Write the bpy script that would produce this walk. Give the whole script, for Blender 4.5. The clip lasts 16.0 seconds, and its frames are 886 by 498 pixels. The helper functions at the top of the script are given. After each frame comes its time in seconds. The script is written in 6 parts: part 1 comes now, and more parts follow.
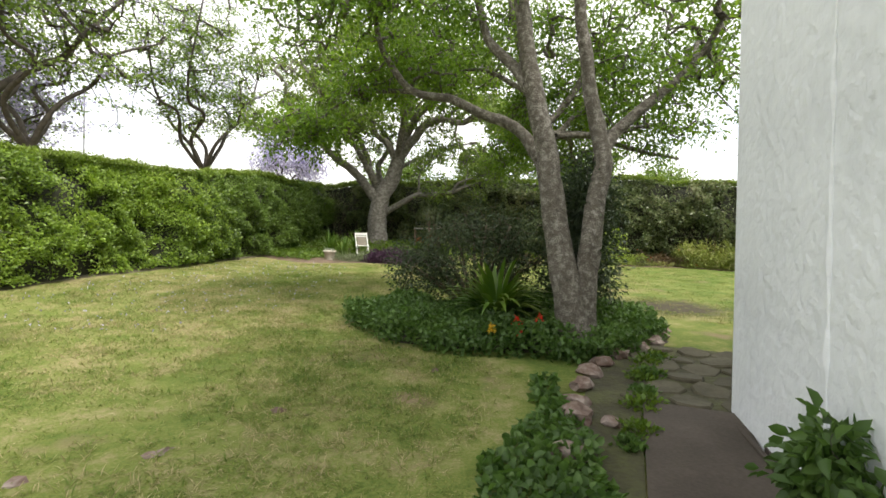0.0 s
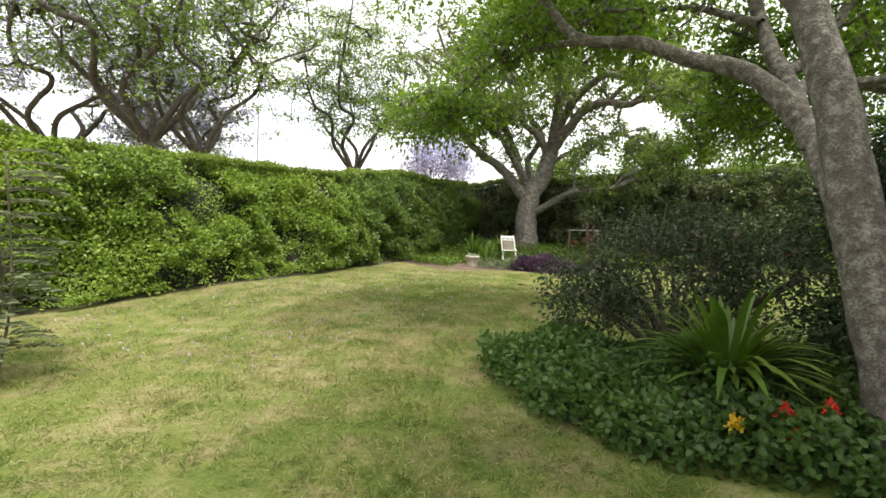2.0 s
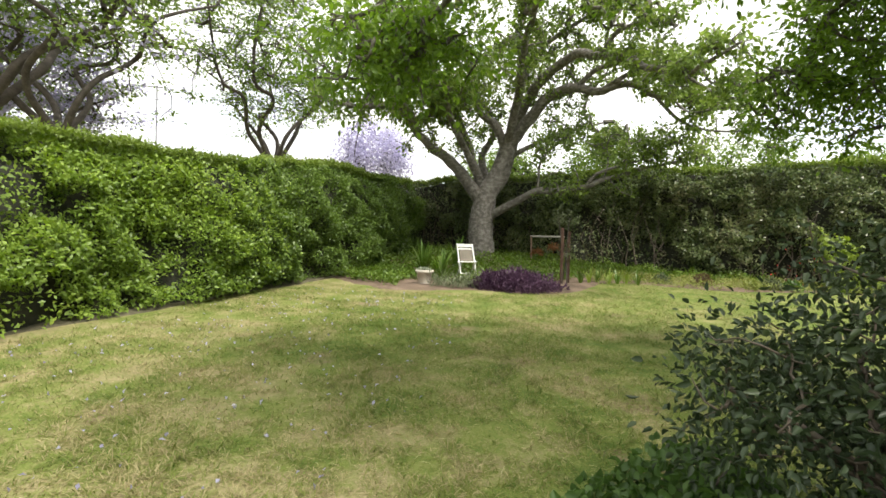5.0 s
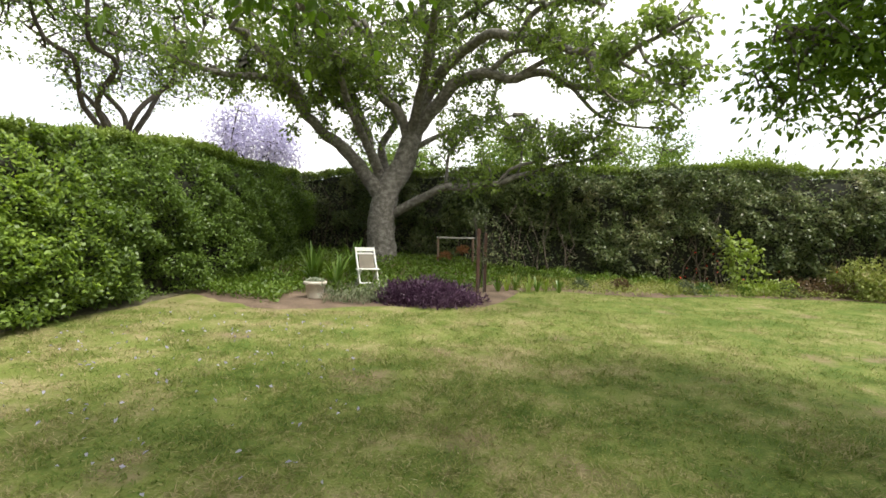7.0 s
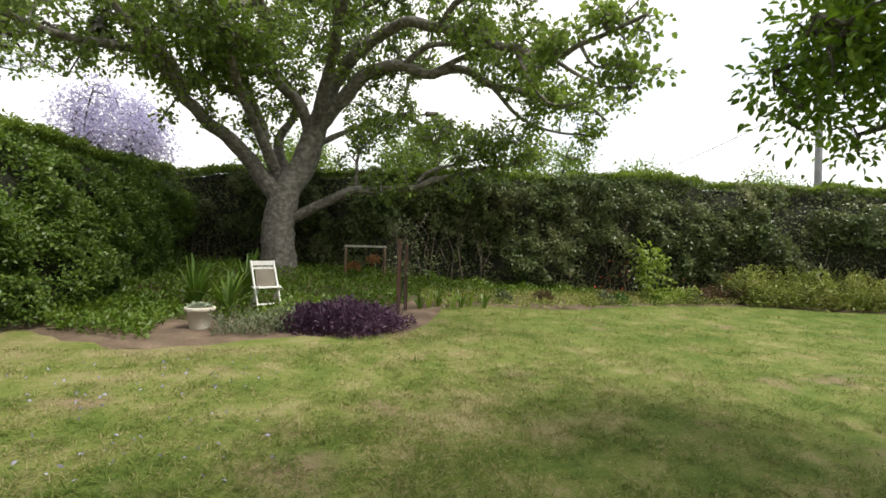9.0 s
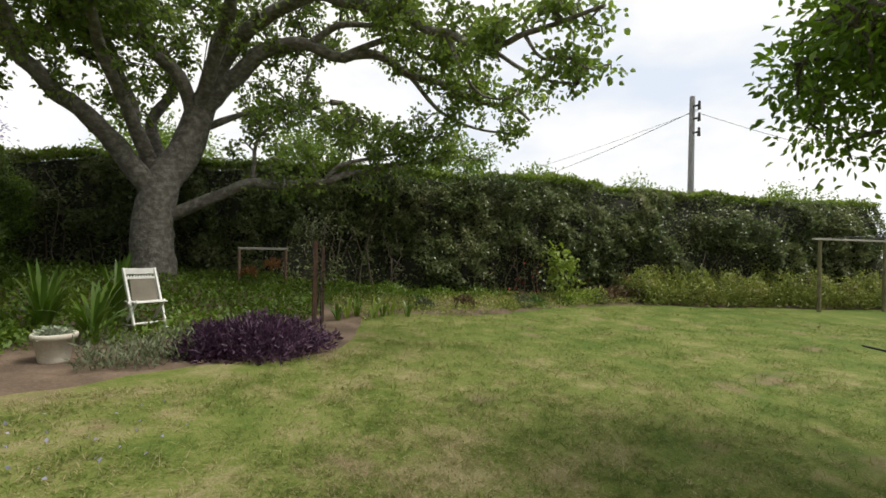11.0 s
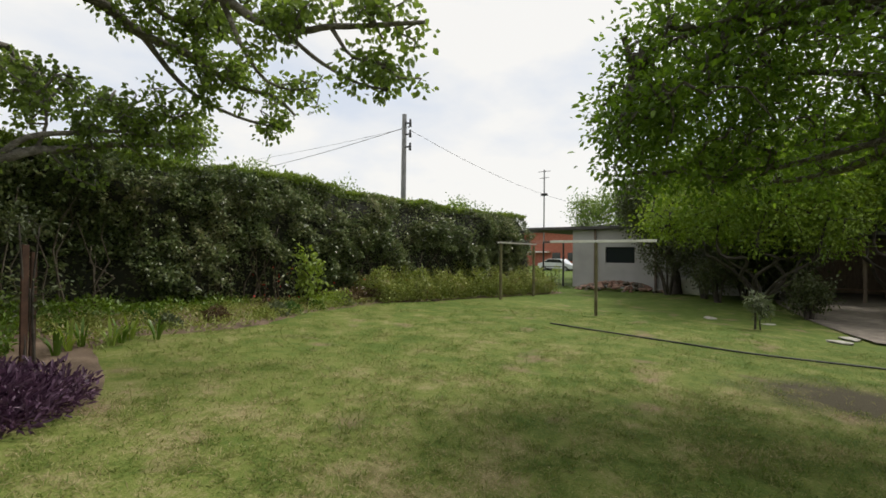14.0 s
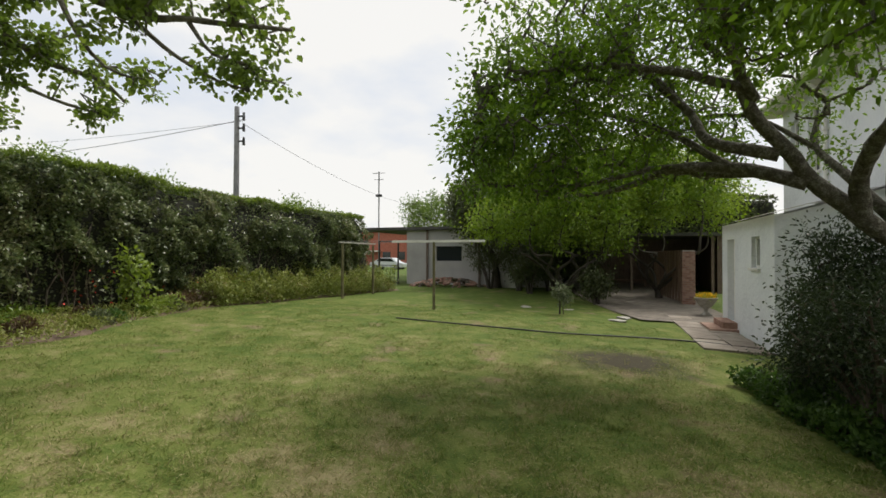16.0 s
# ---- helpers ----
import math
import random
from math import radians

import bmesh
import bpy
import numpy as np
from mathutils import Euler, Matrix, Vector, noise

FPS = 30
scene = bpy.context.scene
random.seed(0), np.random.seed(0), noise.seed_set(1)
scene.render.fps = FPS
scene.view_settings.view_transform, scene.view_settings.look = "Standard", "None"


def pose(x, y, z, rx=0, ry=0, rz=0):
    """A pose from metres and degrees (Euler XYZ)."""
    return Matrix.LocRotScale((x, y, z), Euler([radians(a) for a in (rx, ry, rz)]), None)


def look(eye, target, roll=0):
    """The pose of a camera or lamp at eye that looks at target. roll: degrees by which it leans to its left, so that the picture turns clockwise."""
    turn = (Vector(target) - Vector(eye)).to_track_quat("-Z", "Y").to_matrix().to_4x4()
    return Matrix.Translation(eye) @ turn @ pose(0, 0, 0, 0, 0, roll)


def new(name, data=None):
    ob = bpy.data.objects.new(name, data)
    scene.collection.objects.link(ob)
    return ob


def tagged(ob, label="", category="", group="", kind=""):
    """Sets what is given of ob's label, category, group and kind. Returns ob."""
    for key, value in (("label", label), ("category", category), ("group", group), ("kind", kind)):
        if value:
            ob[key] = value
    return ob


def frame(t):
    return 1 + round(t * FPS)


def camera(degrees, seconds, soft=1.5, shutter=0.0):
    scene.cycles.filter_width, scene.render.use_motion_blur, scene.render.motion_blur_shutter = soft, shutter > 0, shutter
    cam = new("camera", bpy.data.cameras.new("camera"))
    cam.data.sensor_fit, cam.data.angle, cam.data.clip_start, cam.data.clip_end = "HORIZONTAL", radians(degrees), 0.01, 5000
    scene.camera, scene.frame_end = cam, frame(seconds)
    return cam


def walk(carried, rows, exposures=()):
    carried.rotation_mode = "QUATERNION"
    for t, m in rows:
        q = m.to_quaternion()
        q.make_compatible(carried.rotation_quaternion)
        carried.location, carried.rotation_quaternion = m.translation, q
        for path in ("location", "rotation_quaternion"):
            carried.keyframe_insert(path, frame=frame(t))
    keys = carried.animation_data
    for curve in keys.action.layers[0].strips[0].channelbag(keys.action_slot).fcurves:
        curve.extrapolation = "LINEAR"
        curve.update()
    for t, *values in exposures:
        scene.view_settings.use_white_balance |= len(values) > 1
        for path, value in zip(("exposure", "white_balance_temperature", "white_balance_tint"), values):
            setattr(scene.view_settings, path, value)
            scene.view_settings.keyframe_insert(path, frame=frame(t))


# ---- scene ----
cam = camera(84.2, 16.0, soft=1.6)
METRES, EYE, TILT, LEAN, TURN = 12.0, 1.5, 0.0, 0.0, -1.9
ROWS = [
    (0.0, 0.0, 0.0, 0.0, 0.01, -0.53, -1.1),
    (0.5, 0.0063, 0.0367, 0.0031, 5.27, -0.61, -1.12),
    (1.0, 0.0078, 0.0783, 0.0052, 11.32, -0.71, -1.18),
    (1.5, -0.0037, 0.1205, 0.0062, 16.4, -0.84, -1.31),
    (2.0, -0.0223, 0.1633, 0.0107, 17.24, -0.89, -1.37),
    (2.5, -0.039, 0.2067, 0.0151, 17.01, -0.91, -1.36),
    (3.0, -0.0588, 0.244, 0.0195, 15.49, -0.85, -1.38),
    (5.5, -0.1276, 0.4292, 0.0272, 6.58, -0.49, -1.28),
    (6.0, -0.1384, 0.4671, 0.029, 3.29, -0.49, -1.24),
    (6.5, -0.1472, 0.5076, 0.0334, 0.6, -0.54, -1.25),
    (7.0, -0.1507, 0.5475, 0.0351, -3.35, -0.41, -1.26),
    (7.5, -0.1585, 0.581, 0.0362, -6.86, -0.19, -1.18),
    (8.0, -0.1677, 0.608, 0.0419, -10.2, -0.08, -1.16),
    (10.5, -0.2051, 0.7178, 0.0562, -25.52, 0.1, -1.08),
    (11.0, -0.2166, 0.7439, 0.0553, -29.96, 0.2, -1.03),
    (11.5, -0.2297, 0.7692, 0.0579, -35.91, 0.23, -0.95),
    (12.0, -0.2325, 0.7956, 0.0563, -41.37, 0.26, -0.81),
    (12.5, -0.2401, 0.8186, 0.0563, -44.86, 0.28, -0.77),
    (13.0, -0.2535, 0.8369, 0.0581, -51.06, 0.34, -0.78),
    (13.5, -0.2718, 0.8472, 0.0574, -58.12, 0.51, -0.67),
    (14.0, -0.2931, 0.8609, 0.0596, -66.24, 0.69, -0.57),
    (14.5, -0.3082, 0.8759, 0.0592, -74.06, 0.73, -0.51),
    (15.0, -0.3299, 0.882, 0.0566, -80.84, 0.74, -0.25),
    (15.5, -0.3435, 0.885, 0.0593, -84.56, 0.77, -0.14),
    (16.0, -0.3491, 0.8859, 0.0595, -86.11, 0.72, -0.07),
]
walk(cam, [(t, pose(0, 0, EYE, TILT, LEAN, TURN) @ pose(METRES * x, METRES * y, METRES * z, 90 + pitch, roll, yaw)) for t, x, y, z, yaw, pitch, roll in ROWS],
     [(0.0, 0.9), (3.0, 1.0), (6.5, 0.9), (8.0, 0.7), (10.5, 0.18), (12.5, -0.06), (16.0, -0.08)])

# ---- world, sun, exposure ----
world = bpy.data.worlds.new("overcast_sky")
scene.world = world
world.use_nodes = True
wn, wl = world.node_tree.nodes, world.node_tree.links
sky = wn.new("ShaderNodeTexSky")
sky.sky_type = "NISHITA"
sky.sun_disc = False
sky.sun_elevation, sky.sun_rotation = radians(57), radians(130)
wc = wn.new("ShaderNodeTexCoord")
wmap = wn.new("ShaderNodeMapping")
wmap.inputs["Scale"].default_value = (1.0, 1.0, 2.2)
wnoise = wn.new("ShaderNodeTexNoise")
wnoise.inputs["Scale"].default_value, wnoise.inputs["Detail"].default_value = 2.6, 6.0
wramp = wn.new("ShaderNodeValToRGB")
wramp.color_ramp.elements[0].position, wramp.color_ramp.elements[0].color = 0.30, (0.74, 0.80, 0.90, 1)
wramp.color_ramp.elements[1].position, wramp.color_ramp.elements[1].color = 0.50, (1.0, 0.985, 0.95, 1)
cloud = wn.new("ShaderNodeBackground")
cloud.inputs["Strength"].default_value = 1.02
clear = wn.new("ShaderNodeBackground")
clear.inputs["Strength"].default_value = 0.12
wmix = wn.new("ShaderNodeMixShader")
wmix.inputs[0].default_value = 0.95
wl.new(wc.outputs["Generated"], wmap.inputs["Vector"])
wl.new(wmap.outputs[0], wnoise.inputs["Vector"])
wl.new(wnoise.outputs["Fac"], wramp.inputs[0])
wl.new(wramp.outputs[0], cloud.inputs["Color"])
wl.new(sky.outputs[0], clear.inputs["Color"])
wl.new(clear.outputs[0], wmix.inputs[1])
wl.new(cloud.outputs[0], wmix.inputs[2])
wl.new(wmix.outputs[0], wn["World Output"].inputs["Surface"])
sun = new("sun", bpy.data.lights.new("sun", "SUN"))
sun.data.energy, sun.data.angle, sun.data.color = 3.1, radians(22), (1.0, 0.95, 0.87)
sun.matrix_world = look((13, -11, 26), (0, 0, 0))

# ---- ground form ----
rng = np.random.default_rng(7)


def gz(x, y):
    """Height of the ground: a lawn that climbs gently away from the house."""
    x, y = np.clip(x, -10, 24), np.clip(y, -4, 23)
    dip = 0.1 * np.exp(-((x + 2.2) ** 2 + (y - 16.9) ** 2) / 4.5)
    return 0.107 + 0.0095 * x + 0.0513 * y - 0.00208 * x * y + 0.00045 * x * x - dip


# ---- mesh helpers ----
def mesh_of(name, verts, faces, material, smooth=False):
    me = bpy.data.meshes.new(name)
    me.from_pydata([tuple(v) for v in verts], [], [tuple(f) for f in faces])
    me.materials.append(material)
    if smooth:
        me.polygons.foreach_set("use_smooth", [True] * len(me.polygons))
    me.update()
    return me


def put(ob, parent):
    if parent is not None:
        ob.parent = parent
    return ob


def part(name, bm, material, parent, label=""):
    """A bmesh as one mesh object under a thing or a part."""
    me = bpy.data.meshes.new(name)
    bm.to_mesh(me)
    bm.free()
    me.materials.append(material)
    ob = put(new(name, me), parent)
    return tagged(ob, label) if label else ob


def thing(name, m, label, category, group="", kind=""):
    ob = new(name)
    ob.empty_display_size = 0.2
    ob.matrix_world = m
    return tagged(ob, label, category, group, kind)


def box(x0, y0, z0, x1, y1, z1, bevel=0.0, bm=None):
    bm = bm or bmesh.new()
    made = bmesh.ops.create_cube(bm, size=1.0, matrix=Matrix.Translation(((x0 + x1) / 2, (y0 + y1) / 2, (z0 + z1) / 2)) @ Matrix.Diagonal((x1 - x0, y1 - y0, z1 - z0, 1)))
    if bevel:
        edges = list({e for v in made["verts"] for e in v.link_edges})
        bmesh.ops.bevel(bm, geom=edges, offset=bevel, segments=2, affect="EDGES", profile=0.6)
    return bm


def bar(a, b, r, segs=10, r2=None, bm=None):
    bm = bm or bmesh.new()
    a, b = Vector(a), Vector(b)
    q = (b - a).to_track_quat("Z", "Y").to_matrix().to_4x4()
    bmesh.ops.create_cone(bm, cap_ends=True, segments=segs, radius1=r, radius2=r if r2 is None else r2, depth=(b - a).length, matrix=Matrix.Translation((a + b) / 2) @ q)
    return bm


def plank(a, b, w, d, side=(0, 0, 1), bevel=0.004, bm=None):
    """A squared rail from a to b, w wide along side, d deep."""
    bm = bm or bmesh.new()
    a, b = Vector(a), Vector(b)
    zc = (b - a).normalized()
    xc = (Vector(side) - zc * Vector(side).dot(zc)).normalized()
    yc = zc.cross(xc)
    m = Matrix((xc, yc, zc)).transposed().to_4x4()
    made = bmesh.ops.create_cube(bm, size=1.0, matrix=Matrix.Translation((a + b) / 2) @ m @ Matrix.Diagonal((w, d, (b - a).length, 1)))
    if bevel:
        bmesh.ops.bevel(bm, geom=list({e for v in made["verts"] for e in v.link_edges}), offset=bevel, segments=1, affect="EDGES")
    return bm


def lathe(profile, segs=28, bm=None):
    """A turned body from (radius, height) pairs."""
    bm = bm or bmesh.new()
    rings = [[bm.verts.new((r * math.cos(2 * math.pi * k / segs), r * math.sin(2 * math.pi * k / segs), z)) for k in range(segs)] for r, z in profile]
    for lo, hi in zip(rings, rings[1:]):
        for k in range(segs):
            f = bm.faces.new((lo[k], lo[(k + 1) % segs], hi[(k + 1) % segs], hi[k]))
            f.smooth = True
    return bm


def spline(points, step=0.15):
    """A smooth line through the points (Catmull-Rom), as an array."""
    p = [np.array(q, float) for q in points]
    p = [2 * p[0] - p[1]] + p + [2 * p[-1] - p[-2]]
    out = []
    for i in range(1, len(p) - 2):
        n = max(2, int(np.linalg.norm(p[i + 1] - p[i]) / step))
        for k in range(n):
            t = k / n
            out.append(0.5 * (2 * p[i] + (p[i + 1] - p[i - 1]) * t + (2 * p[i - 1] - 5 * p[i] + 4 * p[i + 1] - p[i + 2]) * t * t + (3 * p[i] - p[i - 1] - 3 * p[i + 1] + p[i + 2]) * t ** 3))
    out.append(p[-2])
    return np.array(out)


def tube(pts, rad, segs, verts, faces, rough=0.0):
    """Adds a tapered tube along pts to verts and faces."""
    pts = np.asarray(pts, float)
    n0 = len(verts)
    tan = np.gradient(pts, axis=0)
    tan /= np.linalg.norm(tan, axis=1)[:, None] + 1e-9
    ref = np.array((0.3, 0.9, 0.1)) if abs(tan[0][2]) > 0.8 else np.array((0, 0, 1.0))
    for i, (q, t, r) in enumerate(zip(pts, tan, rad)):
        ref = ref - t * ref.dot(t)
        ref /= np.linalg.norm(ref) + 1e-9
        side = np.cross(t, ref)
        for k in range(segs):
            a = 2 * math.pi * k / segs
            w = ref * math.cos(a) + side * math.sin(a)
            s = r
            if rough:
                s *= 1 + rough * noise.noise(Vector((q + w * r) * (1.1 / max(r, 0.12))) + Vector((3.1, 7.7, 1.3)))
            verts.append(q + w * s)
    for i in range(len(pts) - 1):
        for k in range(segs):
            a, b = n0 + i * segs + k, n0 + i * segs + (k + 1) % segs
            faces.append((a, b, b + segs, a + segs))
    faces.append(tuple(n0 + (len(pts) - 1) * segs + k for k in range(segs)))


def unit(a):
    return a / (np.linalg.norm(a, axis=-1, keepdims=True) + 1e-9)


def leaf_object(name, P, D, N, L, W, material, parent=None, rich=True, fold=0.22, droop=0.15, label=""):
    """One mesh of many single leaves: root P, way D, face N, length L, width W."""
    n = len(P)
    D = unit(D)
    S = unit(np.cross(D, N))
    N = np.cross(S, D)
    L, W = np.broadcast_to(L, n)[:, None], np.broadcast_to(W, n)[:, None]
    if rich:
        V = np.stack([P, P + D * L * 0.30 - S * W * 0.46 + N * W * fold, P + D * L * 0.68 - S * W * 0.38 + N * W * (fold - droop * 0.5),
                      P + D * L - N * L * droop, P + D * L * 0.68 + S * W * 0.38 + N * W * (fold - droop * 0.5), P + D * L * 0.30 + S * W * 0.46 + N * W * fold], axis=1)
        quads = np.array([(0, 3, 2, 1), (0, 5, 4, 3)])
        k = 6
    else:
        V = np.stack([P, P + D * L * 0.45 - S * W * 0.5 + N * W * fold, P + D * L - N * L * droop, P + D * L * 0.45 + S * W * 0.5 + N * W * fold], axis=1)
        quads = np.array([(0, 3, 2, 1)])
        k = 4
    F = (np.arange(n)[:, None, None] * k + quads[None]).reshape(-1, 4)
    me = bpy.data.meshes.new(name)
    me.vertices.add(n * k)
    me.vertices.foreach_set("co", V.reshape(-1).astype(np.float32))
    me.loops.add(len(F) * 4)
    me.loops.foreach_set("vertex_index", F.reshape(-1).astype(np.int32))
    me.polygons.add(len(F))
    me.polygons.foreach_set("loop_start", np.arange(0, len(F) * 4, 4, dtype=np.int32))
    me.polygons.foreach_set("loop_total", np.full(len(F), 4, dtype=np.int32))
    me.materials.append(material)
    me.update(calc_edges=True)
    return tagged(put(new(name, me), parent), label, kind="stuff")


def scatter_dirs(n, up=0.3):
    d = rng.normal(size=(n, 3))
    d[:, 2] += up
    return unit(d)


# ---- materials ----
def mat(name):
    m = bpy.data.materials.new(name)
    m.use_nodes = True
    nt = m.node_tree
    return m, nt, nt.nodes, nt.links, nt.nodes["Principled BSDF"]


def ramp(nodes, stops):
    r = nodes.new("ShaderNodeValToRGB")
    e = r.color_ramp.elements
    while len(e) < len(stops):
        e.new(0.5)
    for el, (pos, col) in zip(e, stops):
        el.position, el.color = pos, (*col, 1)
    return r


def leaf_mat(name, cols, rough=0.5, trans=0.3, spread=None):
    """Leaf colours that vary from leaf to leaf and in large drifts, with light shining through."""
    m, nt, nd, ln, b = mat(name)
    geo, tc, ns = nd.new("ShaderNodeNewGeometry"), nd.new("ShaderNodeTexCoord"), nd.new("ShaderNodeTexNoise")
    ns.inputs["Scale"].default_value, ns.inputs["Detail"].default_value = spread or 0.9, 3
    mx = nd.new("ShaderNodeMath")
    mx.operation = "MULTIPLY_ADD"
    mx.inputs[1].default_value = 0.55
    m2 = nd.new("ShaderNodeMath")
    m2.operation = "MULTIPLY_ADD"
    m2.inputs[1].default_value, m2.inputs[2].default_value = 1.1, -0.3
    r = ramp(nd, [(i / max(1, len(cols) - 1), c) for i, c in enumerate(cols)])
    ln.new(tc.outputs["Object"], ns.inputs["Vector"])
    ln.new(ns.outputs["Fac"], m2.inputs[0])
    ln.new(geo.outputs["Random Per Island"], mx.inputs[0])
    ln.new(m2.outputs[0], mx.inputs[2])
    ln.new(mx.outputs[0], r.inputs[0])
    ln.new(r.outputs[0], b.inputs["Base Color"])
    b.inputs["Roughness"].default_value = rough
    b.inputs["Specular IOR Level"].default_value = 0.35
    if trans:
        t, s = nd.new("ShaderNodeBsdfTranslucent"), nd.new("ShaderNodeMixShader")
        hs = nd.new("ShaderNodeHueSaturation")
        hs.inputs["Saturation"].default_value, hs.inputs["Value"].default_value = 1.15, 1.5
        s.inputs[0].default_value = trans
        ln.new(r.outputs[0], hs.inputs["Color"])
        ln.new(hs.outputs[0], t.inputs["Color"])
        ln.new(b.outputs[0], s.inputs[1])
        ln.new(t.outputs[0], s.inputs[2])
        ln.new(s.outputs[0], nd["Material Output"].inputs["Surface"])
    return m


def surf(name, cols, scale=3.0, rough=0.8, bump=0.3, fine=40.0, metal=0.0, stretch=(1, 1, 1), dist=0.01, vary=0.0):
    """A worn surface: stains from a coarse noise, grain from a fine one."""
    m, nt, nd, ln, b = mat(name)
    tc, mp = nd.new("ShaderNodeTexCoord"), nd.new("ShaderNodeMapping")
    mp.inputs["Scale"].default_value = stretch
    n1, n2 = nd.new("ShaderNodeTexNoise"), nd.new("ShaderNodeTexNoise")
    n1.inputs["Scale"].default_value, n1.inputs["Detail"].default_value = scale, 6
    n2.inputs["Scale"].default_value, n2.inputs["Detail"].default_value = fine, 5
    ln.new(tc.outputs["Object"], mp.inputs["Vector"])
    for n in (n1, n2):
        ln.new(mp.outputs[0], n.inputs["Vector"])
    mx = nd.new("ShaderNodeMath")
    mx.operation = "MULTIPLY_ADD"
    mx.inputs[1].default_value = 0.45
    ad = nd.new("ShaderNodeMath")
    ad.operation = "MULTIPLY_ADD"
    ad.inputs[1].default_value, ad.inputs[2].default_value = 0.9, -0.17
    ln.new(n1.outputs["Fac"], ad.inputs[0])
    ln.new(n2.outputs["Fac"], mx.inputs[0])
    ln.new(ad.outputs[0], mx.inputs[2])
    last = mx
    if vary:
        oi, v = nd.new("ShaderNodeObjectInfo"), nd.new("ShaderNodeMath")
        v.operation = "MULTIPLY_ADD"
        v.inputs[1].default_value = vary
        ln.new(oi.outputs["Random"], v.inputs[0])
        ln.new(mx.outputs[0], v.inputs[2])
        last = v
    r = ramp(nd, [(0.2 + 0.6 * i / max(1, len(cols) - 1), c) for i, c in enumerate(cols)])
    ln.new(last.outputs[0], r.inputs[0])
    ln.new(r.outputs[0], b.inputs["Base Color"])
    bp = nd.new("ShaderNodeBump")
    bp.inputs["Strength"].default_value, bp.inputs["Distance"].default_value = bump, dist
    ln.new(mx.outputs[0], bp.inputs["Height"])
    ln.new(bp.outputs[0], b.inputs["Normal"])
    b.inputs["Roughness"].default_value, b.inputs["Metallic"].default_value = rough, metal
    return m


def dry_side(nd, ln, tc, value, shift=0.0):
    """The lawn is drier towards the side hedge and fresher away from it."""
    sep, k = nd.new("ShaderNodeSeparateXYZ"), nd.new("ShaderNodeMath")
    k.operation = "MULTIPLY_ADD"
    k.inputs[1].default_value = -0.010
    ln.new(tc.outputs["Object"], sep.inputs[0])
    ln.new(sep.outputs["X"], k.inputs[0])
    ln.new(value.outputs[0], k.inputs[2])
    off = nd.new("ShaderNodeMath")
    off.inputs[1].default_value = shift
    ln.new(k.outputs[0], off.inputs[0])
    return off


